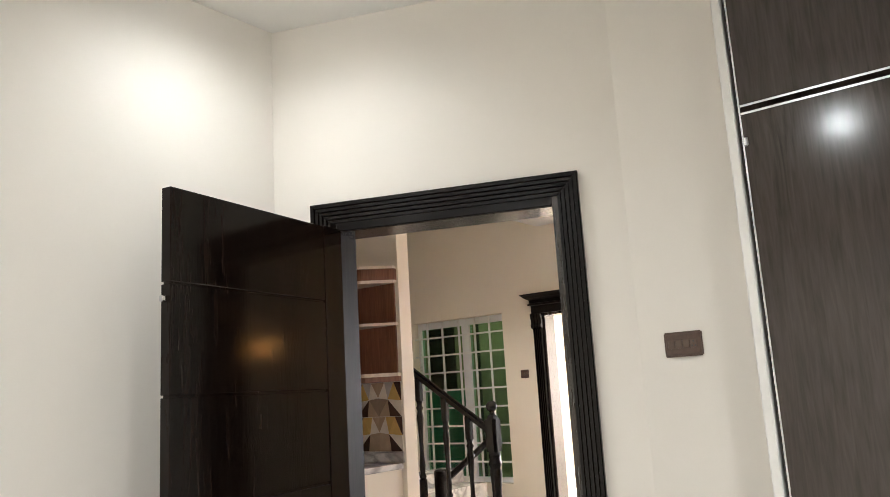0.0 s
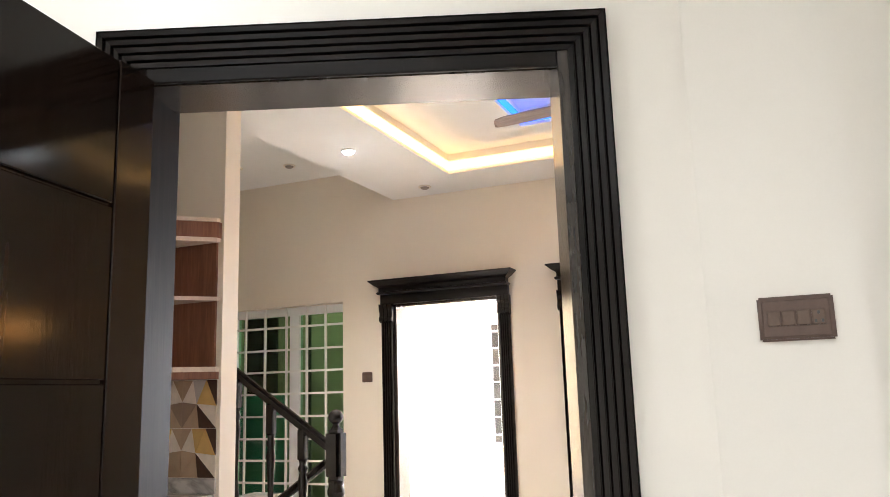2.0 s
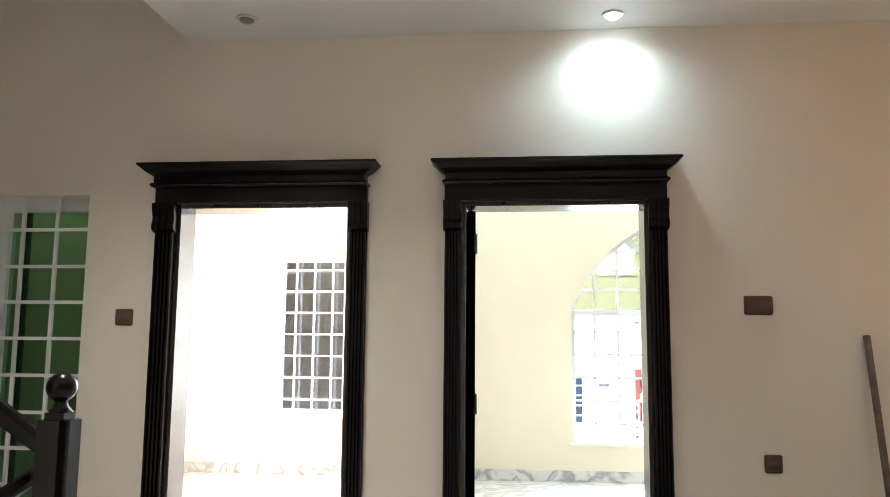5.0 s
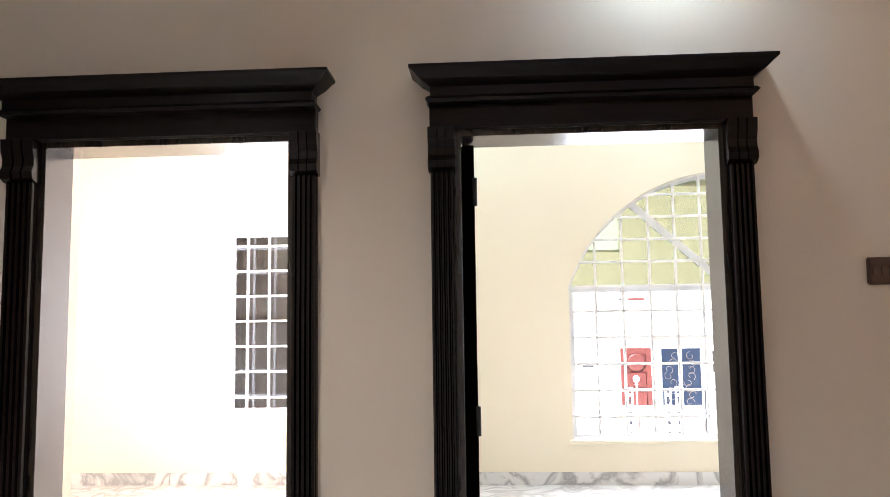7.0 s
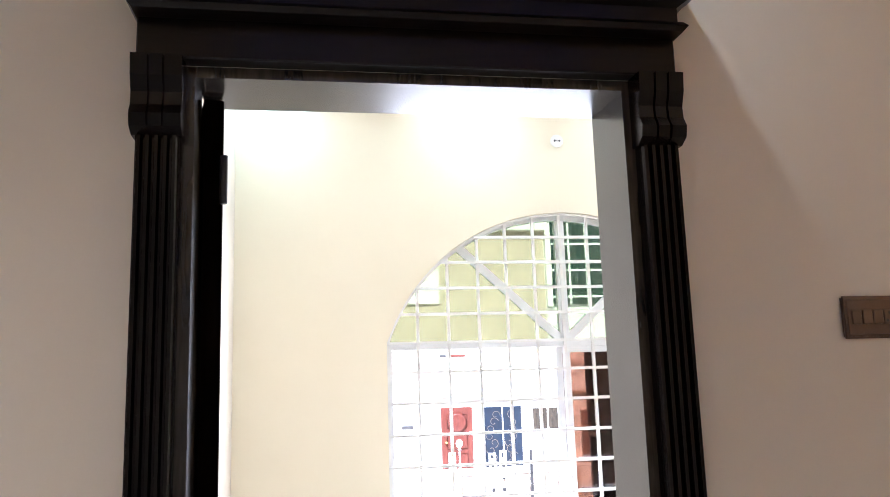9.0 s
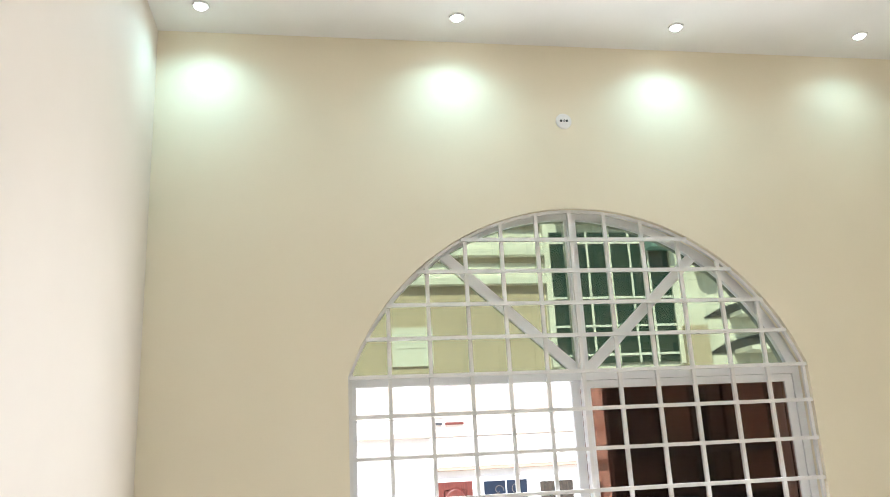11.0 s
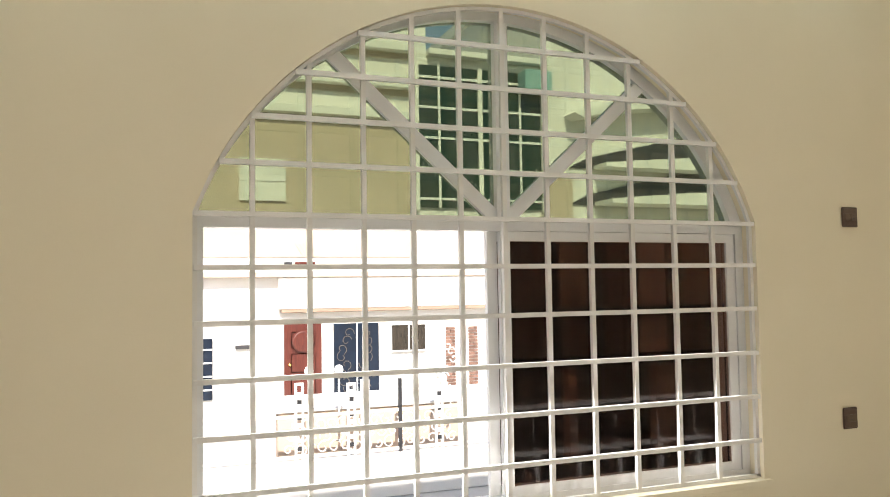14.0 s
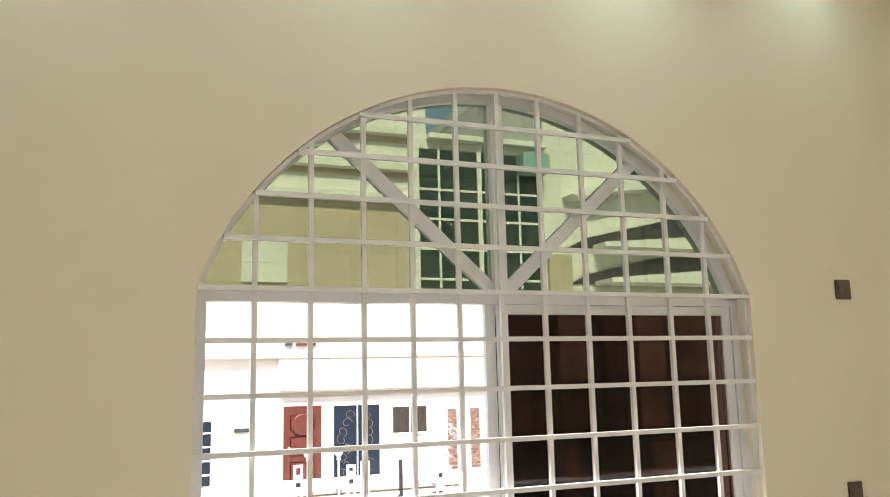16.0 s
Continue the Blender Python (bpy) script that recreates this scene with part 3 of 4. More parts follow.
# ---- arched window of the lounge ----
def arc_strip(r_out, r_in, y0, y1, dx=0.0, low=SPRING, n=40):
    """A curved bar following the arch between two radii."""
    bm = bmesh.new()
    a0 = math.asin(max(-1, min(1, (low - ARC_Z) / r_out)))
    rows = []
    for i in range(n + 1):
        a = a0 + (math.pi - 2 * a0) * i / n
        rows.append([bm.verts.new((CX + dx - r * math.cos(a), y, ARC_Z + r * math.sin(a))) for r, y in ((r_out, y0), (r_in, y0), (r_in, y1), (r_out, y1))])
    for p, q in zip(rows, rows[1:]):
        for k in range(4):
            bm.faces.new((p[k], p[(k + 1) % 4], q[(k + 1) % 4], q[k]))
    bm.faces.new(rows[0])
    bm.faces.new(rows[-1][::-1])
    bmesh.ops.recalc_face_normals(bm, faces=bm.faces[:])
    return bm


FY0, FY1 = 8.735, 8.815
L, R = CX - HALF, CX + HALF
win = tagged(new("window_1"), "white arched sliding window with tinted glass", "window", kind="structure")
part("arched_frame", arc_strip(RAD + 0.03, RAD - 0.045, FY0, FY1, -0.028), UPVC, win)
part("transom", boxes(((L, FY0, SPRING - 0.055), (R, FY1, SPRING - 0.004))), UPVC, win)
part("mullion", boxes(((CX - 0.035, FY0 - 0.006, SPRING - 0.004), (CX + 0.035, FY1, SPRING + RISE - 0.05))), UPVC, win)
bm = beam(bmesh.new(), (CX - 0.03, FY0 + 0.035, SPRING + 0.005), (CX - 0.90, FY0 + 0.035, SPRING + 0.80), 0.05, 0.066)
part("strut", bm, UPVC, win)
bm = beam(bmesh.new(), (CX + 0.03, FY0 + 0.035, SPRING + 0.005), (CX + 0.90, FY0 + 0.035, SPRING + 0.80), 0.05, 0.066)
part("strut", bm, UPVC, win)
for a, b in ((L, L + 0.05), (R - 0.05, R)):
    part("side_frame", boxes(((a, FY0, SILL + 0.004), (b, FY1, SPRING - 0.055))), UPVC, win)
part("bottom_frame", boxes(((L + 0.05, FY0, SILL + 0.004), (R - 0.05, FY1, SILL + 0.036))), UPVC, win)


def sash(x0, x1, y, glass, label):
    p = part("sash", boxes(((x0, y, SILL + 0.036), (x0 + 0.055, y + 0.03, SPRING - 0.057)), ((x1 - 0.055, y, SILL + 0.036), (x1, y + 0.03, SPRING - 0.057)),
                           ((x0 + 0.055, y, SILL + 0.036), (x1 - 0.055, y + 0.03, SILL + 0.082)), ((x0 + 0.055, y, SPRING - 0.105), (x1 - 0.055, y + 0.03, SPRING - 0.057))), UPVC, win, label)
    g = sub("pane", boxes(((x0 + 0.05, y + 0.012, SILL + 0.078), (x1 - 0.05, y + 0.018, SPRING - 0.10))), glass, p)
    g.visible_shadow = False


sash(CX - 0.02, R - 0.055, FY0 + 0.006, GLASS_DARK, "white sliding sash with dark glass")
sash(CX - 0.075, R - 0.115, FY0 + 0.044, GLASS_DARK, "white sliding sash pushed behind the other")
# glass of the arch, one pane a segment
def arch_pane(a0, a1):
    """A pane between two angles round the middle of the springing line."""
    pts = [(CX, SPRING)]
    for i in range(13):
        a = a0 + (a1 - a0) * i / 12
        dx, dz = math.cos(a), math.sin(a)
        o = SPRING - ARC_Z
        b = o * dz
        r = -b + math.sqrt(b * b - o * o + (RAD - 0.02) ** 2)
        pts.append((CX + r * dx, SPRING + r * dz))
    return extruded(pts, 0.006, Matrix.Translation((0, FY0 + 0.035, 0)))


CUT = math.atan2(0.80, 0.90)
for a0, a1 in ((0.0, CUT), (CUT, math.pi / 2), (math.pi / 2, math.pi - CUT), (math.pi - CUT, math.pi)):
    g = part("pane", arch_pane(a0, a1), GLASS_CLEAR, win)
    g.visible_shadow = False
part("sill", bevelled(boxes(((L - 0.03, WIN_Y - 0.03, SILL - 0.03), (R + 0.03, WIN_Y - 0.002, SILL + 0.004)), ((L, WIN_Y - 0.002, SILL - 0.0), (R, FY0, SILL + 0.004))), 0.002), LOUNGE, win)

# the steel grille in front of it
gr = thing("window_grille", (0, 0, 0), "white painted square steel grille in the arched window", "grille")
GY, BAR = 8.668, 0.0225


def bar(a, b, parent, w=BAR):
    return sub("bar", beam(bmesh.new(), a, b, w, w), GRILLE, parent)


for x in (5.202, 5.449, 5.697, 5.933, 6.170, 6.397, 6.631, 6.878, 7.122, 7.385, 7.630):
    bar((x, GY, SILL + 0.01), (x, GY, arch_z(x - CX, 0.012)), gr)
for z in (1.539, 1.303, 1.063, 0.827, 0.592):
    bar((L + 0.004, GY - BAR, z), (R - 0.004, GY - BAR, z), gr)
bar((L + 0.004, GY - BAR, SPRING - 0.006), (R - 0.004, GY - BAR, SPRING - 0.006), gr, 0.022)
for z in (1.989, 2.194, 2.400, 2.604):
    d = math.sqrt((RAD - 0.01) ** 2 - (z - ARC_Z) ** 2)
    bar((CX - d, GY - BAR, z), (CX + d, GY - BAR, z), gr)
for x in (L + 0.011, R - 0.011):
    bar((x, GY, SILL + 0.01), (x, GY, SPRING), gr, 0.02)
bar((L, GY, SILL + 0.014), (R, GY, SILL + 0.014), gr, 0.02)
sub("arched_bar", arc_strip(RAD - 0.002, RAD - 0.02, GY - 0.01, GY + 0.01), GRILLE, gr)

# ---- side room window with grille ----
w2 = tagged(new("window_2"), "white framed window with dark glass in the side room", "window", kind="structure")
for a, b in (((1.75, 8.74, 0.63), (1.80, 8.8, 2.35)), ((3.25, 8.74, 0.63), (3.3, 8.8, 2.35)), ((2.475, 8.74, 0.68), (2.525, 8.8, 2.30))):
    part("upright", boxes((a, b)), UPVC, w2)
for a, b in (((1.80, 8.74, 0.63), (3.25, 8.8, 0.68)), ((1.80, 8.74, 2.30), (3.25, 8.8, 2.35))):
    part("rail", boxes((a, b)), UPVC, w2)
for a, b in ((1.80, 2.475), (2.525, 3.25)):
    g = part("pane", boxes(((a, 8.767, 0.68), (b, 8.773, 2.30))), GLASS_GREY, w2)
    g.visible_shadow = False
part("sill", bevelled(boxes(((1.72, WIN_Y - 0.03, 0.60), (3.33, WIN_Y - 0.002, 0.634))), 0.002), CREAM, w2)
g2 = thing("window_grille", (0, 0, 0), "white painted square steel grille in a side window", "grille")
for i in range(1, 8):
    bar((1.75 + 0.205 * i, GY, 0.635), (1.75 + 0.205 * i, GY, 2.345), g2, 0.02)
for z in (0.79, 1.025, 1.26, 1.495, 1.73, 1.965, 2.20):
    bar((1.754, GY - 0.018, z), (3.296, GY - 0.018, z), g2, 0.02)

# ---- stair window with grille ----
w3 = tagged(new("window_3"), "green-glazed stair window with white frame", "window", kind="structure")
for x0, x1 in ((0.98, 1.02), (2.15, 2.19), (1.59, 1.685)):
    part("upright", boxes(((x0, 4.16, 0.45), (x1, 4.22, 2.155))), UPVC, w3)
for x0, x1 in ((1.02, 1.59), (1.685, 2.15)):
    for z0, z1 in ((0.45, 0.50), (2.085, 2.155)):
        part("rail", boxes(((x0, 4.16, z0), (x1, 4.22, z1))), UPVC, w3)
    g = part("pane", boxes(((x0, 4.187, 0.5), (x1, 4.193, 2.085))), GLASS_GREEN, w3)
    g.visible_shadow = False
part("sash_stile", boxes(((1.74, 4.197, 0.5), (1.775, 4.22, 2.085))), DARK, w3, "dark inner edge of a sliding sash")
g3 = thing("window_grille", (0, 0, 0), "white painted square steel grille in the stair window", "grille")
for x in (1.155, 1.365, 1.59, 1.80, 1.99, 2.18):
    bar((x, 4.11, 0.455), (x, 4.11, 2.15), g3, 0.017)
for z in (0.49, 0.66, 0.845, 1.026, 1.215, 1.405, 1.594, 1.782, 1.978):
    bar((0.984, 4.095, z), (2.186, 4.095, z), g3, 0.017)

# ---- wardrobe of the bedroom ----
wd = thing("wardrobe", (5.974, -0.27, 0), "built-in grey-brown laminate wardrobe with aluminium edges", "wardrobe")
sub("carcass", boxes(((0.0, 0.022, 0.0), (2.22, 0.785, 3.015))), LAMINATE, wd)
for i in range(3):
    a, b = 0.014 + 0.733 * i, 0.014 + 0.733 * (i + 1) - 0.006
    d = sub("door", bevelled(boxes(((a, 0, 0.08), (b, 0.02, 2.169))), 0.0015), LAMINATE, wd)
    sub("edge_trim", boxes(((a, -0.003, 2.166), (b, 0.0, 2.173))), CHROME, d, "thin bright metal edge")
    d = sub("loft_door", bevelled(boxes(((a, 0, 2.196), (b, 0.02, 2.99))), 0.0015), LAMINATE, wd)
    sub("edge_trim", boxes(((a, -0.003, 2.191), (b, 0.0, 2.198))), CHROME, d, "thin bright metal edge")
sub("filler_strip", bevelled(boxes(((-0.034, -0.003, 0), (-0.004, 0.298, 3.01))), 0.004), WHITE, wd, "white side panel between wardrobe and wall")
sub("edge_trim", boxes(((0.010, -0.003, 0.08), (0.0155, 0.004, 2.99))), CHROME, wd, "thin bright metal edge")
for z in (0.6, 2.065):
    sub("hinge", bevelled(boxes(((0.013, -0.007, z), (0.028, 0.0, z + 0.03))), 0.004), CHROME, wd, "small steel hinge")

# ---- kitchen corner: shelf, tiles, counter ----
ks = thing("corner_shelf", (2.905, 1.615, 0), "reddish-brown open corner shelf with pale edges", "shelf")
OUT = [(0, -0.001), (0, -0.03), (-0.17, -0.20), (-0.24, -0.22), (-0.8, -0.22), (-0.8, -0.001)]


def board(z0, z1, grow=0.0):
    pts = [(x, y - (grow if y < 0 else 0)) for x, y in OUT]
    return extruded(pts, z1 - z0, Matrix(((1, 0, 0, 0), (0, 0, 1, 0), (0, 1, 0, z0), (0, 0, 0, 1))))


for z0, z1, g in ((2.297, 2.317, 0.012), (2.19, 2.212, 0.008), (1.88, 1.90, 0.0), (1.515, 1.54, 0.0)):
    sub("shelf_board", board(z0, z1, g), EDGE, ks, "board with a pale edge")
sub("crown", board(2.212, 2.297, -0.006), REDWOOD, ks)
sub("back_panel", boxes(((-0.8, -0.016, 1.48), (-0.02, -0.001, 2.19))), REDWOOD, ks)
sub("side_panel", boxes(((-0.8, -0.2, 1.48), (-0.785, -0.016, 2.19))), REDWOOD, ks)
sub("inner_panel", boxes(((-0.40, -0.19, 1.54), (-0.385, -0.016, 2.19))), REDWOOD, ks)
sub("pelmet", board(1.478, 1.515, -0.008), REDWOOD, ks)

cnt = thing("kitchen_counter", (2.905, 1.615, 0), "white and grey marble kitchen counter on a cream base", "counter")
sub("worktop", bevelled(boxes(((-3.9, -0.6, 0.87), (-0.002, -0.012, 0.91))), 0.004), MARBLE, cnt)
sub("upstand", bevelled(boxes(((-3.9, -0.012, 0.91), (-0.002, -0.001, 0.985))), 0.002), MARBLE, cnt)
sub("base", boxes(((-3.9, -0.56, 0.0), (-0.02, -0.012, 0.87))), CREAM, cnt)

# ---- stair: balustrade ----
stair = thing("staircase", (3.05, 2.52, 0), "white marble stair with cream sides", "stairs")
for i in range(5):
    sub("tread", bevelled(boxes(((-0.33 - 0.27 * i, -0.08, 0.0), (-0.06 - 0.27 * i, 1.1, 0.13 * (i + 1)))), 0.006), MARBLE, stair)
NEWEL = [(0.052, 0.0), (0.052, 0.28), (0.040, 0.30), (0.052, 0.32), (0.040, 0.345), (0.034, 0.50), (0.040, 0.66), (0.050, 0.75), (0.040, 0.78), (0.052, 0.80), (0.052, 0.825), (0.042, 0.845), (0.050, 0.88)]
rail = thing("stair_balustrade", (3.05, 2.52, 0), "black-stained wooden balustrade with turned balusters", "balustrade")
sub("newel_post", lathe(NEWEL, None, 24), BLACKWOOD, rail)
sub("newel_block", bevelled(boxes(((-0.053, -0.053, 0.88), (0.053, 0.053, 1.175))), 0.022, 2), BLACKWOOD, rail)
sub("newel_ball", lathe([(0.026, 1.17), (0.034, 1.18), (0.022, 1.192), (0.018, 1.205)] + [(0.045 * math.sin(a), 1.25 - 0.045 * math.cos(a)) for a in [0.45 + i * (math.pi - 0.5) / 10 for i in range(11)]], None, 24), BLACKWOOD, rail)
UP = Vector((-0.66, 0, 0.44))
sub("handrail", bevelled(beam(bmesh.new(), Vector((-0.04, 0, 1.07)), Vector((-0.04, 0, 1.07)) + UP * 3.2, 0.055, 0.06), 0.018, 2), BLACKWOOD, rail)
# square head and foot, rings and a slender vase between them
BAL = [(0.022, 0.22), (0.030, 0.235), (0.020, 0.255), (0.026, 0.30), (0.019, 0.36), (0.017, 0.44), (0.024, 0.54), (0.030, 0.60), (0.020, 0.64), (0.031, 0.66), (0.020, 0.68), (0.026, 0.70)]
for x in (-0.235, -0.47, -0.74, -1.01, -1.28):
    top = 1.05 + (-x - 0.04) * 0.667
    low = 0.13 * (1 + min(4, int((-x - 0.06) / 0.27)))
    k = (top - low) / 0.85
    b = sub("baluster", lathe([(r, low + z * k) for r, z in BAL], Matrix.Translation((x, 0, 0)), 16), BLACKWOOD, rail)
    sub("foot_block", bevelled(boxes(((x - 0.026, -0.026, low), (x + 0.026, 0.026, low + 0.22 * k))), 0.006), BLACKWOOD, b)
    sub("head_block", bevelled(boxes(((x - 0.026, -0.026, low + 0.70 * k), (x + 0.026, 0.026, top))), 0.006), BLACKWOOD, b)
# the rail of the flight that goes down
sub("lower_handrail", bevelled(beam(bmesh.new(), (-0.03, 0.05, 0.985), (-0.13, 0.10, 0.965), 0.045, 0.05), 0.012), BLACKWOOD, rail)
sub("lower_handrail", bevelled(beam(bmesh.new(), (-0.12, 0.10, 0.975), (-0.62, 0.16, 0.66), 0.045, 0.05), 0.012), BLACKWOOD, rail)
sub("lower_newel", bevelled(boxes(((-0.72, 0.11, 0.0), (-0.62, 0.21, 0.74))), 0.012), BLACKWOOD, rail)

# ---- false ceiling lights and fan ----
def downlight(x, y, z, lit, label, group):
    t = thing("downlight", (x, y, z), label, "downlight", group)
    sub("ring", lathe([(0.052, -0.002), (0.05, -0.010), (0.038, -0.010), (0.038, -0.002)], None, 24), WHITE if lit else CREAM, t)
    sub("lens", lathe([(0.008, -0.028), (0.022, -0.024), (0.032, -0.017), (0.036, -0.006)], None, 20), BULB if lit else DULLLENS, t)


for sx, sy in HALL_SPOTS:
    downlight(sx, sy, CEIL_HALL, True, "lit round white recessed downlight", "hall downlights")
for sx, sy in ((3.105, 3.79), (6.6, 3.79)):
    downlight(sx, sy, CEIL_HALL, False, "small unlit recessed downlight", "unlit downlights")
for sx, sy in ((1.54, 3.45), (1.96, 3.60), (1.75, 2.6)):
    downlight(sx, sy, CEIL_UP, False, "small unlit recessed downlight over the stairs", "unlit downlights")
for sx in ROOM_SPOTS:
    downlight(sx, 8.32, CEIL_ROOM, True, "lit round recessed downlight near the window wall", "lounge downlights")
for sx, sy in BED_SPOTS:
    downlight(sx, sy, CEIL_BED, True, "lit round recessed downlight in the bedroom", "bedroom downlights")

led = thing("warm_led_strip", (0, 0, 0), "warm yellow led strip around the ceiling cove", "led strip")
for a, b in (((3.41, 3.543, 3.0), (6.31, 3.553, 3.07)), ((3.41, 1.002, 3.0), (6.31, 1.012, 3.07)), ((3.412, 1.02, 3.0), (3.422, 3.535, 3.07)), ((6.298, 1.02, 3.0), (6.308, 3.535, 3.07))):
    sub("tape", boxes((a, b)), LED_WARM, led)
led = thing("blue_led_strip", (0, 0, 0), "blue led strip in the central ceiling recess", "led strip")
for a, b in (((4.15, 3.058, 3.10), (5.59, 3.068, 3.15)), ((4.15, 1.552, 3.10), (5.59, 1.562, 3.15)), ((4.142, 1.57, 3.10), (4.152, 3.05, 3.15)), ((5.588, 1.57, 3.10), (5.598, 3.05, 3.15))):
    sub("tape", boxes((a, b)), LED_BLUE, led)

fan = thing("ceiling_fan", (4.83, 2.42, 3.19), "white ceiling fan with a gold hub and wooden blades", "ceiling fan")
sub("canopy", lathe([(0.05, -0.09), (0.07, -0.05), (0.075, -0.001)], None, 24), WHITE, fan)
sub("rod", lathe([(0.014, -0.220), (0.014, -0.08)], None, 12), WHITE, fan)
sub("motor", lathe([(0.05, -0.395), (0.10, -0.378), (0.126, -0.350), (0.130, -0.335), (0.122, -0.322), (0.104, -0.312), (0.098, -0.296), (0.088, -0.286), (0.076, -0.24), (0.058, -0.19), (0.048, -0.15), (0.03, -0.13)], None, 32), WHITE, fan)
sub("band", lathe([(0.127, -0.350), (0.134, -0.344), (0.134, -0.336), (0.127, -0.330)], None, 32), GOLD, fan, "thin gold band")
hub_ = sub("hub", lathe([(0.006, -0.475), (0.014, -0.460), (0.020, -0.445), (0.040, -0.425), (0.060, -0.408), (0.078, -0.395), (0.06, -0.385)], None, 24), GOLD, fan, "polished gold hub cap")
for i in range(8):
    a = i * math.pi / 4
    sub("petal", lathe([(0.003, -0.050), (0.010, -0.030), (0.014, -0.012), (0.010, 0.0)], Matrix.Translation((0.048 * math.cos(a), 0.048 * math.sin(a), -0.402)), 8), GOLD, hub_)
for k in (11, 184, 286):
    m = Matrix.Rotation(radians(k), 4, "Z")
    bm = bmesh.new()
    rows = []
    for d, w, dz in ((0.15, 0.026, 0), (0.24, 0.040, -0.004), (0.42, 0.047, -0.010), (0.57, 0.042, -0.016), (0.62, 0.028, -0.019), (0.635, 0.010, -0.020)):
        rows.append([bm.verts.new((d, s * w, -0.285 + dz * 2 + s * 0.012 + h)) for s, h in ((-1, 0), (1, 0), (1, 0.007), (-1, 0.007))])
    for p, q in zip(rows, rows[1:]):
        for i in range(4):
            bm.faces.new((p[i], p[(i + 1) % 4], q[(i + 1) % 4], q[i]))
    bm.faces.new(rows[0][::-1])
    bm.faces.new(rows[-1])
    bm.transform(m)
    bmesh.ops.recalc_face_normals(bm, faces=bm.faces[:])
    b = sub("blade", bm, BLADE, fan, "pale brown wood-toned blade")
    sub("blade_iron", boxes(((0.10, -0.016, -0.293), (0.2, 0.016, -0.283)), m=m), GOLD, b)

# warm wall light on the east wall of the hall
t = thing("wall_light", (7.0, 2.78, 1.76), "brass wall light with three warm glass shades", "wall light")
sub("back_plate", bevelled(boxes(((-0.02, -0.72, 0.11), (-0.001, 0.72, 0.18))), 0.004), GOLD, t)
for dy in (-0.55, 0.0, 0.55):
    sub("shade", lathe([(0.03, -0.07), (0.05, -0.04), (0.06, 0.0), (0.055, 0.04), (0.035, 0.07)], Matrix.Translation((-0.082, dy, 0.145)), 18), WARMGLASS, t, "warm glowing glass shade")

# ---- a pipe that leans on the hall wall ----
t = thing("leaning_pipe", (0, 0, 0), "thin dark pipe leaning against the cream wall", "pipe")
sub("tube", beam(bmesh.new(), (6.10, 3.90, 0.0), (6.04, 4.045, 1.45), 0.022, 0.022), STEEL, t)

# skirting of the rooms beyond
for n, a, b in (("baseboard_lounge", (3.8, WIN_Y - 0.012, 0), (9.7, WIN_Y - 0.001, 0.11)), ("baseboard_side_room", (-0.8, WIN_Y - 0.012, 0), (3.66, WIN_Y - 0.001, 0.11))):
    struct(n, boxes((a, b)), MARBLE, "white veined marble skirting", "baseboard")

# ---- outside ----
struct("ground", boxes(((-300, 8.87, -1.2), (300, 400, -0.9))), ASPHALT, "pale grey paved street", "ground")


def neighbour(x0, x1, y, z0, z1, material, label, name="house"):
    t = thing(name, (x0, y, z0), label, "house")
    return t, x1 - x0, z1 - z0


h, w, ht = neighbour(-6, 22, 20.0, -0.9, 8.5, FACADE, "white painted two-storey house across the street")
sub("wall", boxes(((0, 0, 0), (w, 7, 7.1)), ((0, 0, 7.1), (16.05, 7, ht)), ((18.8, 0, 7.1), (w, 7, ht))), FACADE, h)
sub("floor_band", bevelled(boxes(((0, -0.22, 2.62), (w, -0.001, 2.72))), 0.01), PALETAN, h, "faded pink floor band")
# tan of this strip stands for the shadow under the porch soffit
sub("canopy", bevelled(boxes(((13.1, -0.17, 1.96), (18.7, -0.001, 2.03))), 0.01), TAN, h, "porch soffit strip with its shadow as tan colour")
sub("porch_fascia", bevelled(boxes(((13.05, -0.18, 2.03), (18.7, -0.001, 2.62))), 0.01), FACADE, h)
for a, b, z in ((-0.1, 16.15, ht), (18.7, w + 0.1, ht), (16.05, 18.8, 7.1)):
    sub("parapet", bevelled(boxes(((a, -0.2, z), (b, 7 if z == ht else 0.2, z + (0.3 if z == ht else 0.12)))), 0.01), FACADE, h)


def panelled_door(x, w, hgt, material, name, label, parent):
    d = sub(name, bevelled(boxes(((x, -0.06, 0.02), (x + w, -0.001, hgt))), 0.006), material, parent, label)
    for z0, z1 in ((0.2, 0.75), (0.85, 1.2), (1.3, hgt - 0.15)):
        sub("panel", bevelled(boxes(((x + 0.12, -0.085, z0), (x + w - 0.12, -0.058, z1))), 0.02, 2), material, d)
    sub("knob", lathe([(0.03, 0), (0.035, 0.03), (0.02, 0.05)], Matrix.Translation((x + 0.1, -0.06, 1.0)) @ Matrix.Rotation(radians(90), 4, "X"), 12), GOLD, d)
    return d


sub("porch_step", bevelled(boxes(((12.7, -0.55, 0.0), (18.5, -0.09, 0.44))), 0.01), FACADE, h, "white rendered porch step")
rd = panelled_door(13.16, 0.70, 1.75, RED_DOOR, "door", "red-brown carved wooden door", h)
sub("carved_arch", lathe([(0.20, 0.0), (0.22, 0.012), (0.17, 0.024), (0.14, 0.014), (0.05, 0.03)], Matrix.Translation((13.51, -0.085, 1.42)) @ Matrix.Rotation(radians(90), 4, "X"), 18), RED_DOOR, rd)
dd = sub("gate_door", bevelled(boxes(((14.10, -0.06, 0.02), (14.98, -0.001, 1.73))), 0.005), BLUE_DOOR, h, "dark blue steel double door with pale scrollwork")
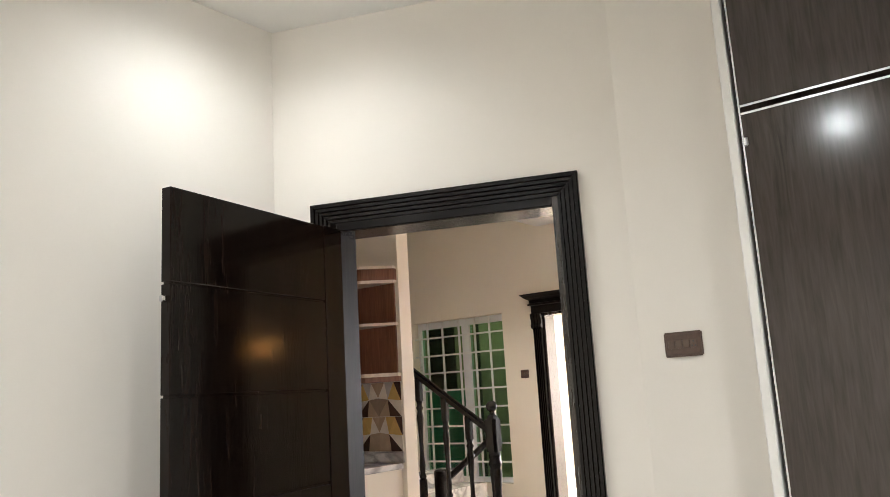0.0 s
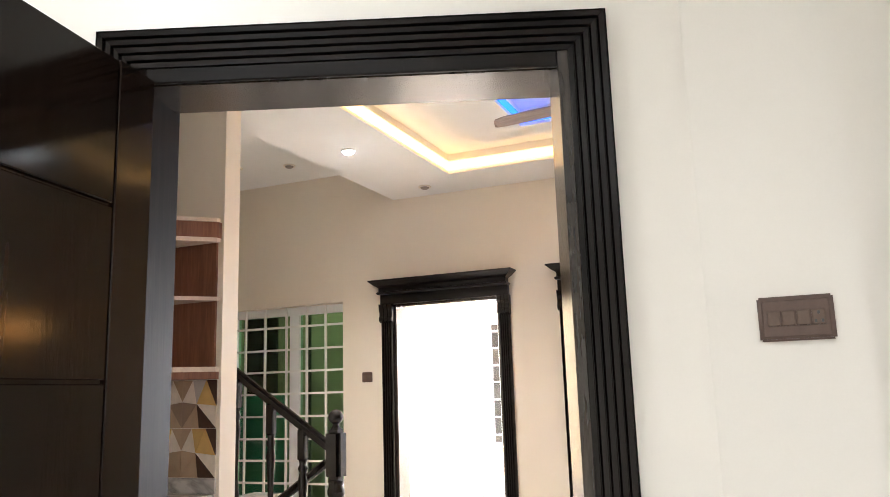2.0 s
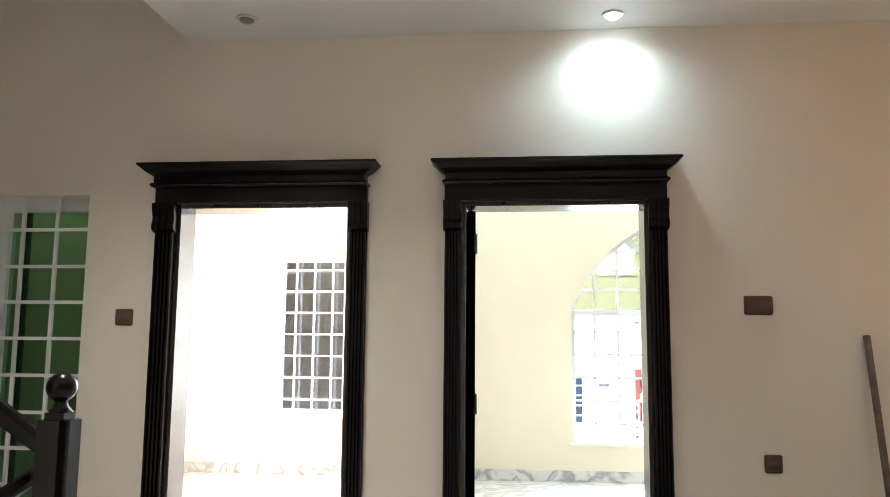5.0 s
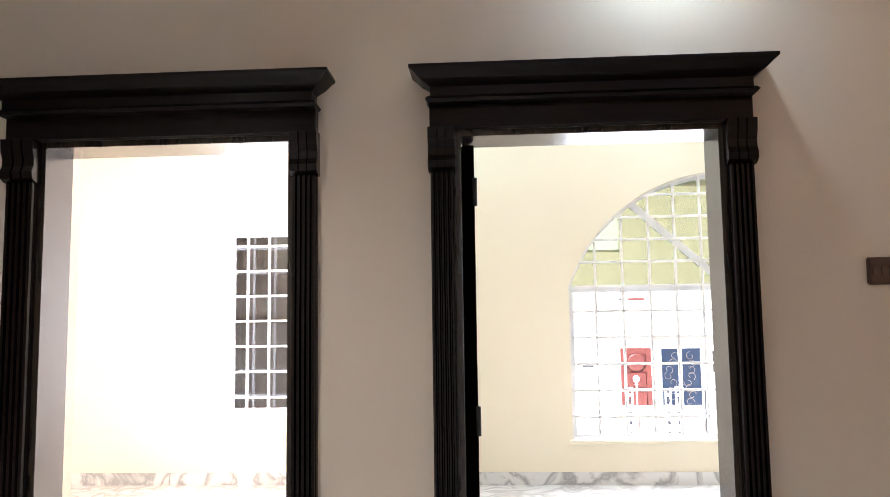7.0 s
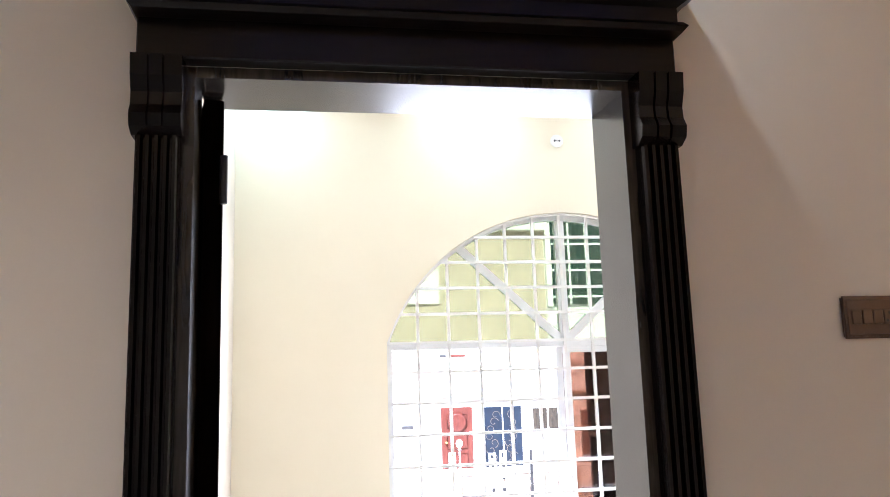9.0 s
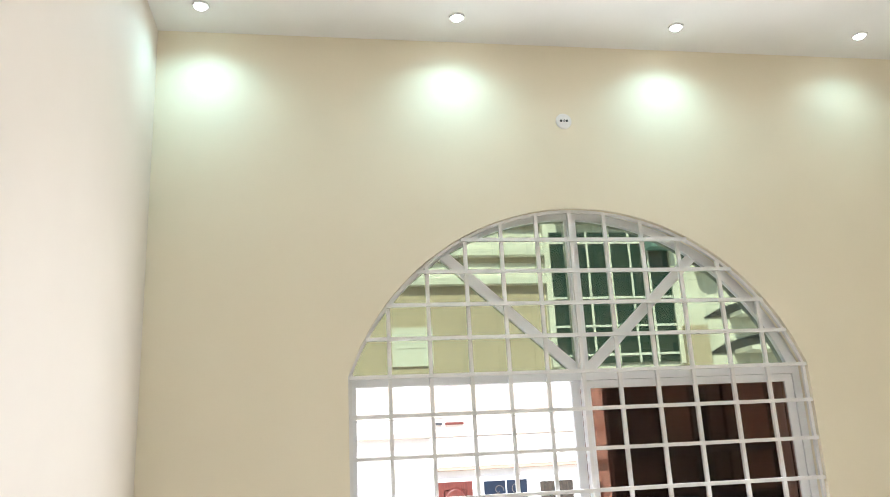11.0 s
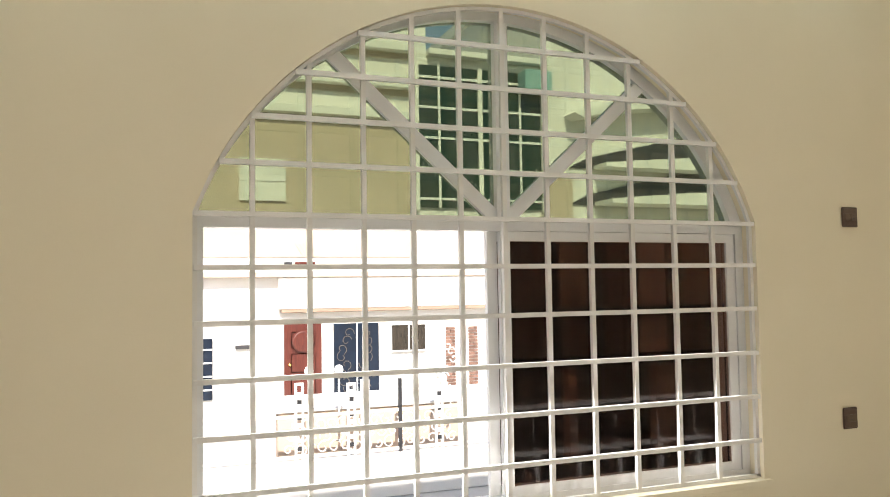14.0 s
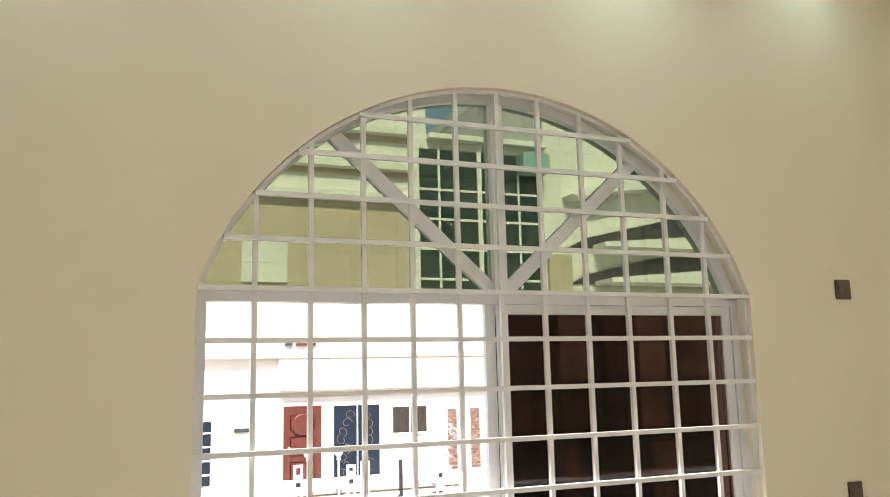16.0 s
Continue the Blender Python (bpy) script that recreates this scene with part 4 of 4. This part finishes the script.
sub("meeting_strip", boxes(((14.53, -0.075, 0.02), (14.555, -0.058, 1.73))), UPVC, dd)
rng = random.Random(11)
for k in range(2):
    for j in range(9):
        bm = bmesh.new()
        cx, cz, a0 = 14.31 + 0.45 * k + rng.uniform(-0.08, 0.08), 0.35 + 0.15 * j, rng.uniform(0, 6.28)
        last = None
        for q in range(10):
            rr = 0.11 * (1 - q / 13)
            v = Vector((cx + rr * math.cos(a0 + q * 0.6), -0.068, cz + rr * math.sin(a0 + q * 0.6)))
            if last:
                beam(bm, last, v, 0.012, 0.012)
            last = v
        sub("scroll", bm, STEEL, dd)
ww = sub("window", bevelled(boxes(((15.26, -0.05, 1.18), (15.94, -0.001, 1.67))), 0.006), LINING, h, "small dark window")
for z0, z1 in ((1.15, 1.18), (1.67, 1.70)):
    sub("frame", boxes(((15.23, -0.06, z0), (15.97, -0.045, z1))), FACADE, ww)
sub("mullion", boxes(((15.58, -0.06, 1.18), (15.61, -0.045, 1.67))), FACADE, ww)
for x in (16.37, 16.86):
    c = sub("brick_panel", boxes(((x, -0.05, 0.3), (x + 0.21, -0.001, 1.62))), FACADE, h)
    for r in range(20):
        for q in range(2):
            off = 0.03 * (r % 2)
            sub("brick", boxes(((x + 0.004 + 0.1 * q + off * q, -0.07, 0.31 + 0.065 * r), (x + 0.098 + 0.1 * q + off * (1 - q), -0.049, 0.362 + 0.065 * r))), BRICK, c)
bw = sub("window", bevelled(boxes(((11.70, -0.05, 0.43), (11.88, -0.001, 1.53))), 0.006), BLUE_DOOR, h, "narrow dark blue shuttered window")
for k in range(4):
    sub("slat", boxes(((11.705, -0.065, 0.60 + 0.24 * k), (11.875, -0.049, 0.63 + 0.24 * k))), GRILLE, bw)
sg = thing("wall_sign", (7.17, 19.93, 1.96), "faded red line of lettering under a hatched emblem", "sign")
sub("letter_bar", boxes(((0.0, 0.0, 0.0), (0.14, 0.069, 0.05))), DARK, sg)
sub("letter_bar", boxes(((0.20, 0.0, 0.0), (0.58, 0.069, 0.05))), RED_DOOR, sg)
for k in range(5):
    sub("hatch_bar", beam(bmesh.new(), (0.22 + 0.07 * k, 0.05, 0.40), (0.36 + 0.07 * k, 0.05, 0.16), 0.02, 0.02), BEIGE, sg)

# ornate steel fence on a low wall along the street
fen = thing("street_fence", (5.09, 14.0, -0.9), "white ornate steel fence on a low painted wall", "fence")
sub("low_wall", bevelled(boxes(((-3, -0.1, 0), (7, 0.1, 0.48))), 0.01), FACADE, fen)
for z in (0.52, 0.96):
    sub("rail", beam(bmesh.new(), (-3, 0, z), (7, 0, z), 0.03, 0.03), GRILLE, fen)


def lattice_post(x, w, top):
    """Two uprights with square plates between them."""
    q = sub("lattice_post", boxes(((x - w / 2, -0.02, 0.48), (x - w / 2 + 0.025, 0.02, top)), ((x + w / 2 - 0.025, -0.02, 0.48), (x + w / 2, 0.02, top)), ((x - w / 2, -0.02, top), (x + w / 2, 0.02, top + 0.03))), GRILLE, fen)
    n = int((top - 0.5) / 0.085)
    for k in range(n):
        sub("plate", boxes(((x - w / 2 + 0.025, -0.012, 0.5 + 0.085 * k), (x + w / 2 - 0.025, 0.012, 0.545 + 0.085 * k))), DARK if k % 2 else GRILLE, q)
    return q


def scroll(x, z, size, a, parent):
    """A curled flat bar."""
    bm = bmesh.new()
    last = None
    for j in range(12):
        rr = size * (1 - j / 14)
        q = Vector((x + rr * math.cos(a + j * 0.55), 0, z + rr * math.sin(a + j * 0.55)))
        if last:
            beam(bm, last, q, 0.014, 0.014)
        last = q
    sub("scroll", bm, GRILLE, parent)


for x, top in ((1.27, 1.30), (1.86, 1.27), (2.02, 1.30), (2.92, 1.25)):
    lattice_post(x, 0.10, top)
for x, top in ((1.38, 1.42), (1.72, 1.42), (2.92, 1.36)):
    sub("finial", lathe([(0.03, -0.06), (0.02, -0.03), (0.045, 0.0), (0.055, 0.035), (0.04, 0.075), (0.012, 0.09)], Matrix.Translation((x, 0, top)), 14), GRILLE, fen)
    sub("finial_stem", beam(bmesh.new(), (x, 0, 0.96), (x, 0, top - 0.05), 0.02, 0.02), GRILLE, fen)
rng = random.Random(4)
for i in range(46):
    x = 1.15 + 0.043 * i
    scroll(x, 0.60 + 0.13 * (i % 3), rng.uniform(0.05, 0.085), rng.uniform(0, 6.28), fen)
for i in range(10):
    scroll(3.05 + rng.uniform(-0.07, 0.07), 1.0 + 0.075 * i, rng.uniform(0.05, 0.08), rng.uniform(0, 6.28), fen)
sub("lamp_post", bevelled(boxes(((2.42, -0.02, 0.48), (2.46, 0.02, 1.32)))), DARK, fen, "slim dark post")
gw = thing("garden_wall", (6.2, 14.5, -0.9), "tan rendered garden wall behind the street fence", "garden wall")
sub("wall", bevelled(boxes(((0, 0, 0), (2.25, 0.15, 0.93))), 0.01), PALETAN, gw)
sub("coping", bevelled(boxes(((-0.03, -0.03, 0.93), (2.28, 0.18, 0.97))), 0.008), FACADE, gw)
vent = thing("wall_vent", (6.28, 19.94, 0.42), "small grey vent on the white facade", "vent")
sub("body", bevelled(boxes(((0, 0, 0), (0.26, 0.059, 0.07))), 0.005), DARK, vent)

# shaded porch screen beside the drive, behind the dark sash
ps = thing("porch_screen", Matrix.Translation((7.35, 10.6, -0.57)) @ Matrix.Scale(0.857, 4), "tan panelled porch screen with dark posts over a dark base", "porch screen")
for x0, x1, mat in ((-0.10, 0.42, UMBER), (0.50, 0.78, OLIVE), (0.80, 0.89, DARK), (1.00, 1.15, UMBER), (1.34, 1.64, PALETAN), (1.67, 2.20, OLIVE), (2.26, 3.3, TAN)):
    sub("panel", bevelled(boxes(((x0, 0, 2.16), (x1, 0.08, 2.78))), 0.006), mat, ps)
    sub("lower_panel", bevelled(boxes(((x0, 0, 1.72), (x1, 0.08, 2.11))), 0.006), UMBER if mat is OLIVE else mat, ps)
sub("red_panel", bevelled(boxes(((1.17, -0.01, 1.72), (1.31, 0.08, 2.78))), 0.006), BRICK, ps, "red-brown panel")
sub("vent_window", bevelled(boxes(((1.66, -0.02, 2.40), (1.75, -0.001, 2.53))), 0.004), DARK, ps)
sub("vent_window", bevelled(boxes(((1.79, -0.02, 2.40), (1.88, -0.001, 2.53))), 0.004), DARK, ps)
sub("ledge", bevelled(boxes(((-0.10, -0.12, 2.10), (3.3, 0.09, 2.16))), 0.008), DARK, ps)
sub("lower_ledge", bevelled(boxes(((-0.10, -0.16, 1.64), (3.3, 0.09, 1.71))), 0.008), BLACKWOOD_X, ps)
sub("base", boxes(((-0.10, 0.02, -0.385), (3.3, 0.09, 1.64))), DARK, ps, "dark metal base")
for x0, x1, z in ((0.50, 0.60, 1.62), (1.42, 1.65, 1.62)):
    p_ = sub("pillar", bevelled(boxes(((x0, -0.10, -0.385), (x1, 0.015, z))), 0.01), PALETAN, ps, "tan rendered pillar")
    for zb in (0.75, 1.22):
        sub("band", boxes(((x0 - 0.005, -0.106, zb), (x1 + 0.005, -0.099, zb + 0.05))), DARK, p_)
# added dark block that hides the too bright ground before the screen
sub("ground_cover", bevelled(boxes(((0.0, -1.2, -0.385), (3.3, -0.17, 0.80))), 0.01), DARK, ps, "added dark block over the bright ground")
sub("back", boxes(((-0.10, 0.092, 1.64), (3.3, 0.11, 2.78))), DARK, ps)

# upper floor of the house across: tall stair window, eaves and balconies
for x0, x1 in ((15.85, 17.15), (17.25, 18.6)):
    u = sub("stair_window", boxes(((x0, -0.06, 4.0), (x1, -0.001, 6.9))), GREENGLASS, h, "tall dark stair window")
    for k in range(5):
        sub("bar", boxes(((x0, -0.09, 4.15 + 0.62 * k), (x1, -0.06, 4.20 + 0.62 * k))), UPVC, u)
    for x in (x0 + 0.42, x0 + 0.84):
        sub("mullion", boxes(((x, -0.085, 4.0), (x + 0.05, -0.06, 6.9))), GRILLE, u)
sub("stair_window_frame", boxes(((15.72, -0.12, 3.95), (15.85, -0.001, 7.05)), ((18.6, -0.12, 3.95), (18.7, -0.001, 7.05)), ((17.15, -0.1, 4.0), (17.25, -0.001, 6.9))), FACADE, h)
sub("sunshade", bevelled(boxes(((18.05, -0.5, 6.45), (18.68, -0.13, 6.88))), 0.02), PALETEAL, h, "pale teal sunshade over the stair window")
# stair wing on the other side: sloping parapets over dark sheets, shade of open landings
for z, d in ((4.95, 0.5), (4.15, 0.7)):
    sub("landing_shade", extruded([(19.3, z), (22.0, z + 0.02), (27.0, z + 0.05), (27.0, z + 1.1), (22.0, z + 0.74), (19.75, z + 0.22)], -0.05, Matrix.Translation((0, -0.002, 0))), DARK, h, "flat dark sheet for the shade of an open stair")
    sub("landing_parapet", extruded([(19.9, z - 0.03), (27.0, z - 0.02), (27.0, z + 0.34), (22.0, z + 0.24), (19.9, z + 0.06)], -d, Matrix.Translation((0, -0.06, 0))), FACADE, h)
sub("landing_roof", extruded([(19.2, 6.05), (20.2, 6.35), (27.0, 7.2), (27.0, 6.95), (20.2, 6.15), (19.4, 5.95)], -0.5), FACADE, h)
sub("corner_wall", bevelled(boxes(((18.7, -0.25, 3.0), (19.25, -0.001, 4.75))), 0.01), BEIGE, h)
for z in (5.72, 6.35, 7.1):
    sub("band", bevelled(boxes(((0, -0.22, z), (15.7, -0.001, z + 0.16))), 0.01), FACADE, h)
    # beige strip below each band, the band's shade put into colour
    sub("shade_strip", boxes(((0, -0.03, z - 0.12), (15.7, -0.002, z - 0.002))), BEIGE, h)
u = sub("upper_wall", boxes(((0.0, -0.02, 3.0), (15.7, -0.001, 5.6))), BEIGE, h, "beige upper wall")
uw = sub("window", boxes(((12.35, -0.07, 4.05), (13.2, -0.021, 4.85))), FACADE, h, "pale shuttered window")
sub("rail", boxes(((12.35, -0.085, 4.42), (13.2, -0.068, 4.46))), GRILLE, uw)

# light well outside the stair window
struct("wall_light_well", boxes(((0.62, HALL_B, 0), (0.72, 4.98, 3.2)), ((2.24, HALL_B, 0), (2.32, 4.98, 3.2)), ((0.72, 4.93, 0), (2.24, 4.98, 3.2)), ((0.62, HALL_B, 3.2), (2.32, 4.98, 3.25))), BEIGE, "plain beige wall of the light well", "wall")
# black boards added for the unlit depth seen through the left pane
sh = thing("dark_depth_boards", (0.74, 4.62, 0), "dark boards standing for the unlit depth behind the stair window", "shutter")
for i in range(2):
    sub("board", bevelled(boxes(((0.195 * i, 0, 0.0), (0.195 * i + 0.19, 0.03, 2.45))), 0.004), MATTWOOD, sh)
tb = thing("teal_board", (0.76, 4.5, 0), "teal painted board leaning low behind the stair window", "board")
sub("panel", bevelled(boxes(((0, 0, 0), (0.56, 0.03, 1.40))), 0.004), TEAL, tb)
sub("batten", bevelled(boxes(((0, -0.02, 0.72), (0.56, -0.001, 0.78))), 0.003), TEAL, tb)

# ---- mosaic tiles behind the counter ----
back = thing("tile_backsplash", (2.905, 1.613, 0.987), "geometric mosaic of brown, grey and ochre triangles", "backsplash")
sub("grout", boxes(((-1.6, -0.004, 0.0), (-0.002, -0.001, 0.49))), CREAM, back)
CW, CH = 0.22, 0.245
# one tile of the pattern: corners in parts of its width and height, and a tone
MOTIF = (((0, 0), (0.5, 0), (0.42, 0.5), 1), ((0.5, 0), (1, 0), (0.42, 0.5), 0), ((1, 0), (1, 0.45), (0.42, 0.5), 3), ((1, 0.45), (0.7, 1), (0.42, 0.5), 4), ((0.7, 1), (0.3, 1), (0.42, 0.5), 2),
         ((0.3, 1), (0, 0.55), (0.42, 0.5), 3), ((0, 0.55), (0, 0), (0.42, 0.5), 5), ((1, 0.45), (1, 1), (0.7, 1), 0), ((0.3, 1), (0, 1), (0, 0.55), 1))
for ci in range(7):
    for cj in range(2):
        x0, z0 = -0.002 - CW * (ci + 1), CH * cj
        for k, (*tri, tone) in enumerate(MOTIF):
            flip = ci % 2
            tri = [(x0 + CW * ((1 - p[0]) if flip else p[0]), z0 + CH * p[1]) for p in tri]
            mx, mz = sum(p[0] for p in tri) / 3, sum(p[1] for p in tri) / 3
            tri = [(mx + (p[0] - mx) * 0.965, mz + (p[1] - mz) * 0.965) for p in tri]
            tone = (tone + (0 if cj else (2 if k in (4, 6) else 0))) % 6
            sub("tile", extruded(tri, -0.006, Matrix.Translation((0, -0.004, 0))), TILES[tone], back)
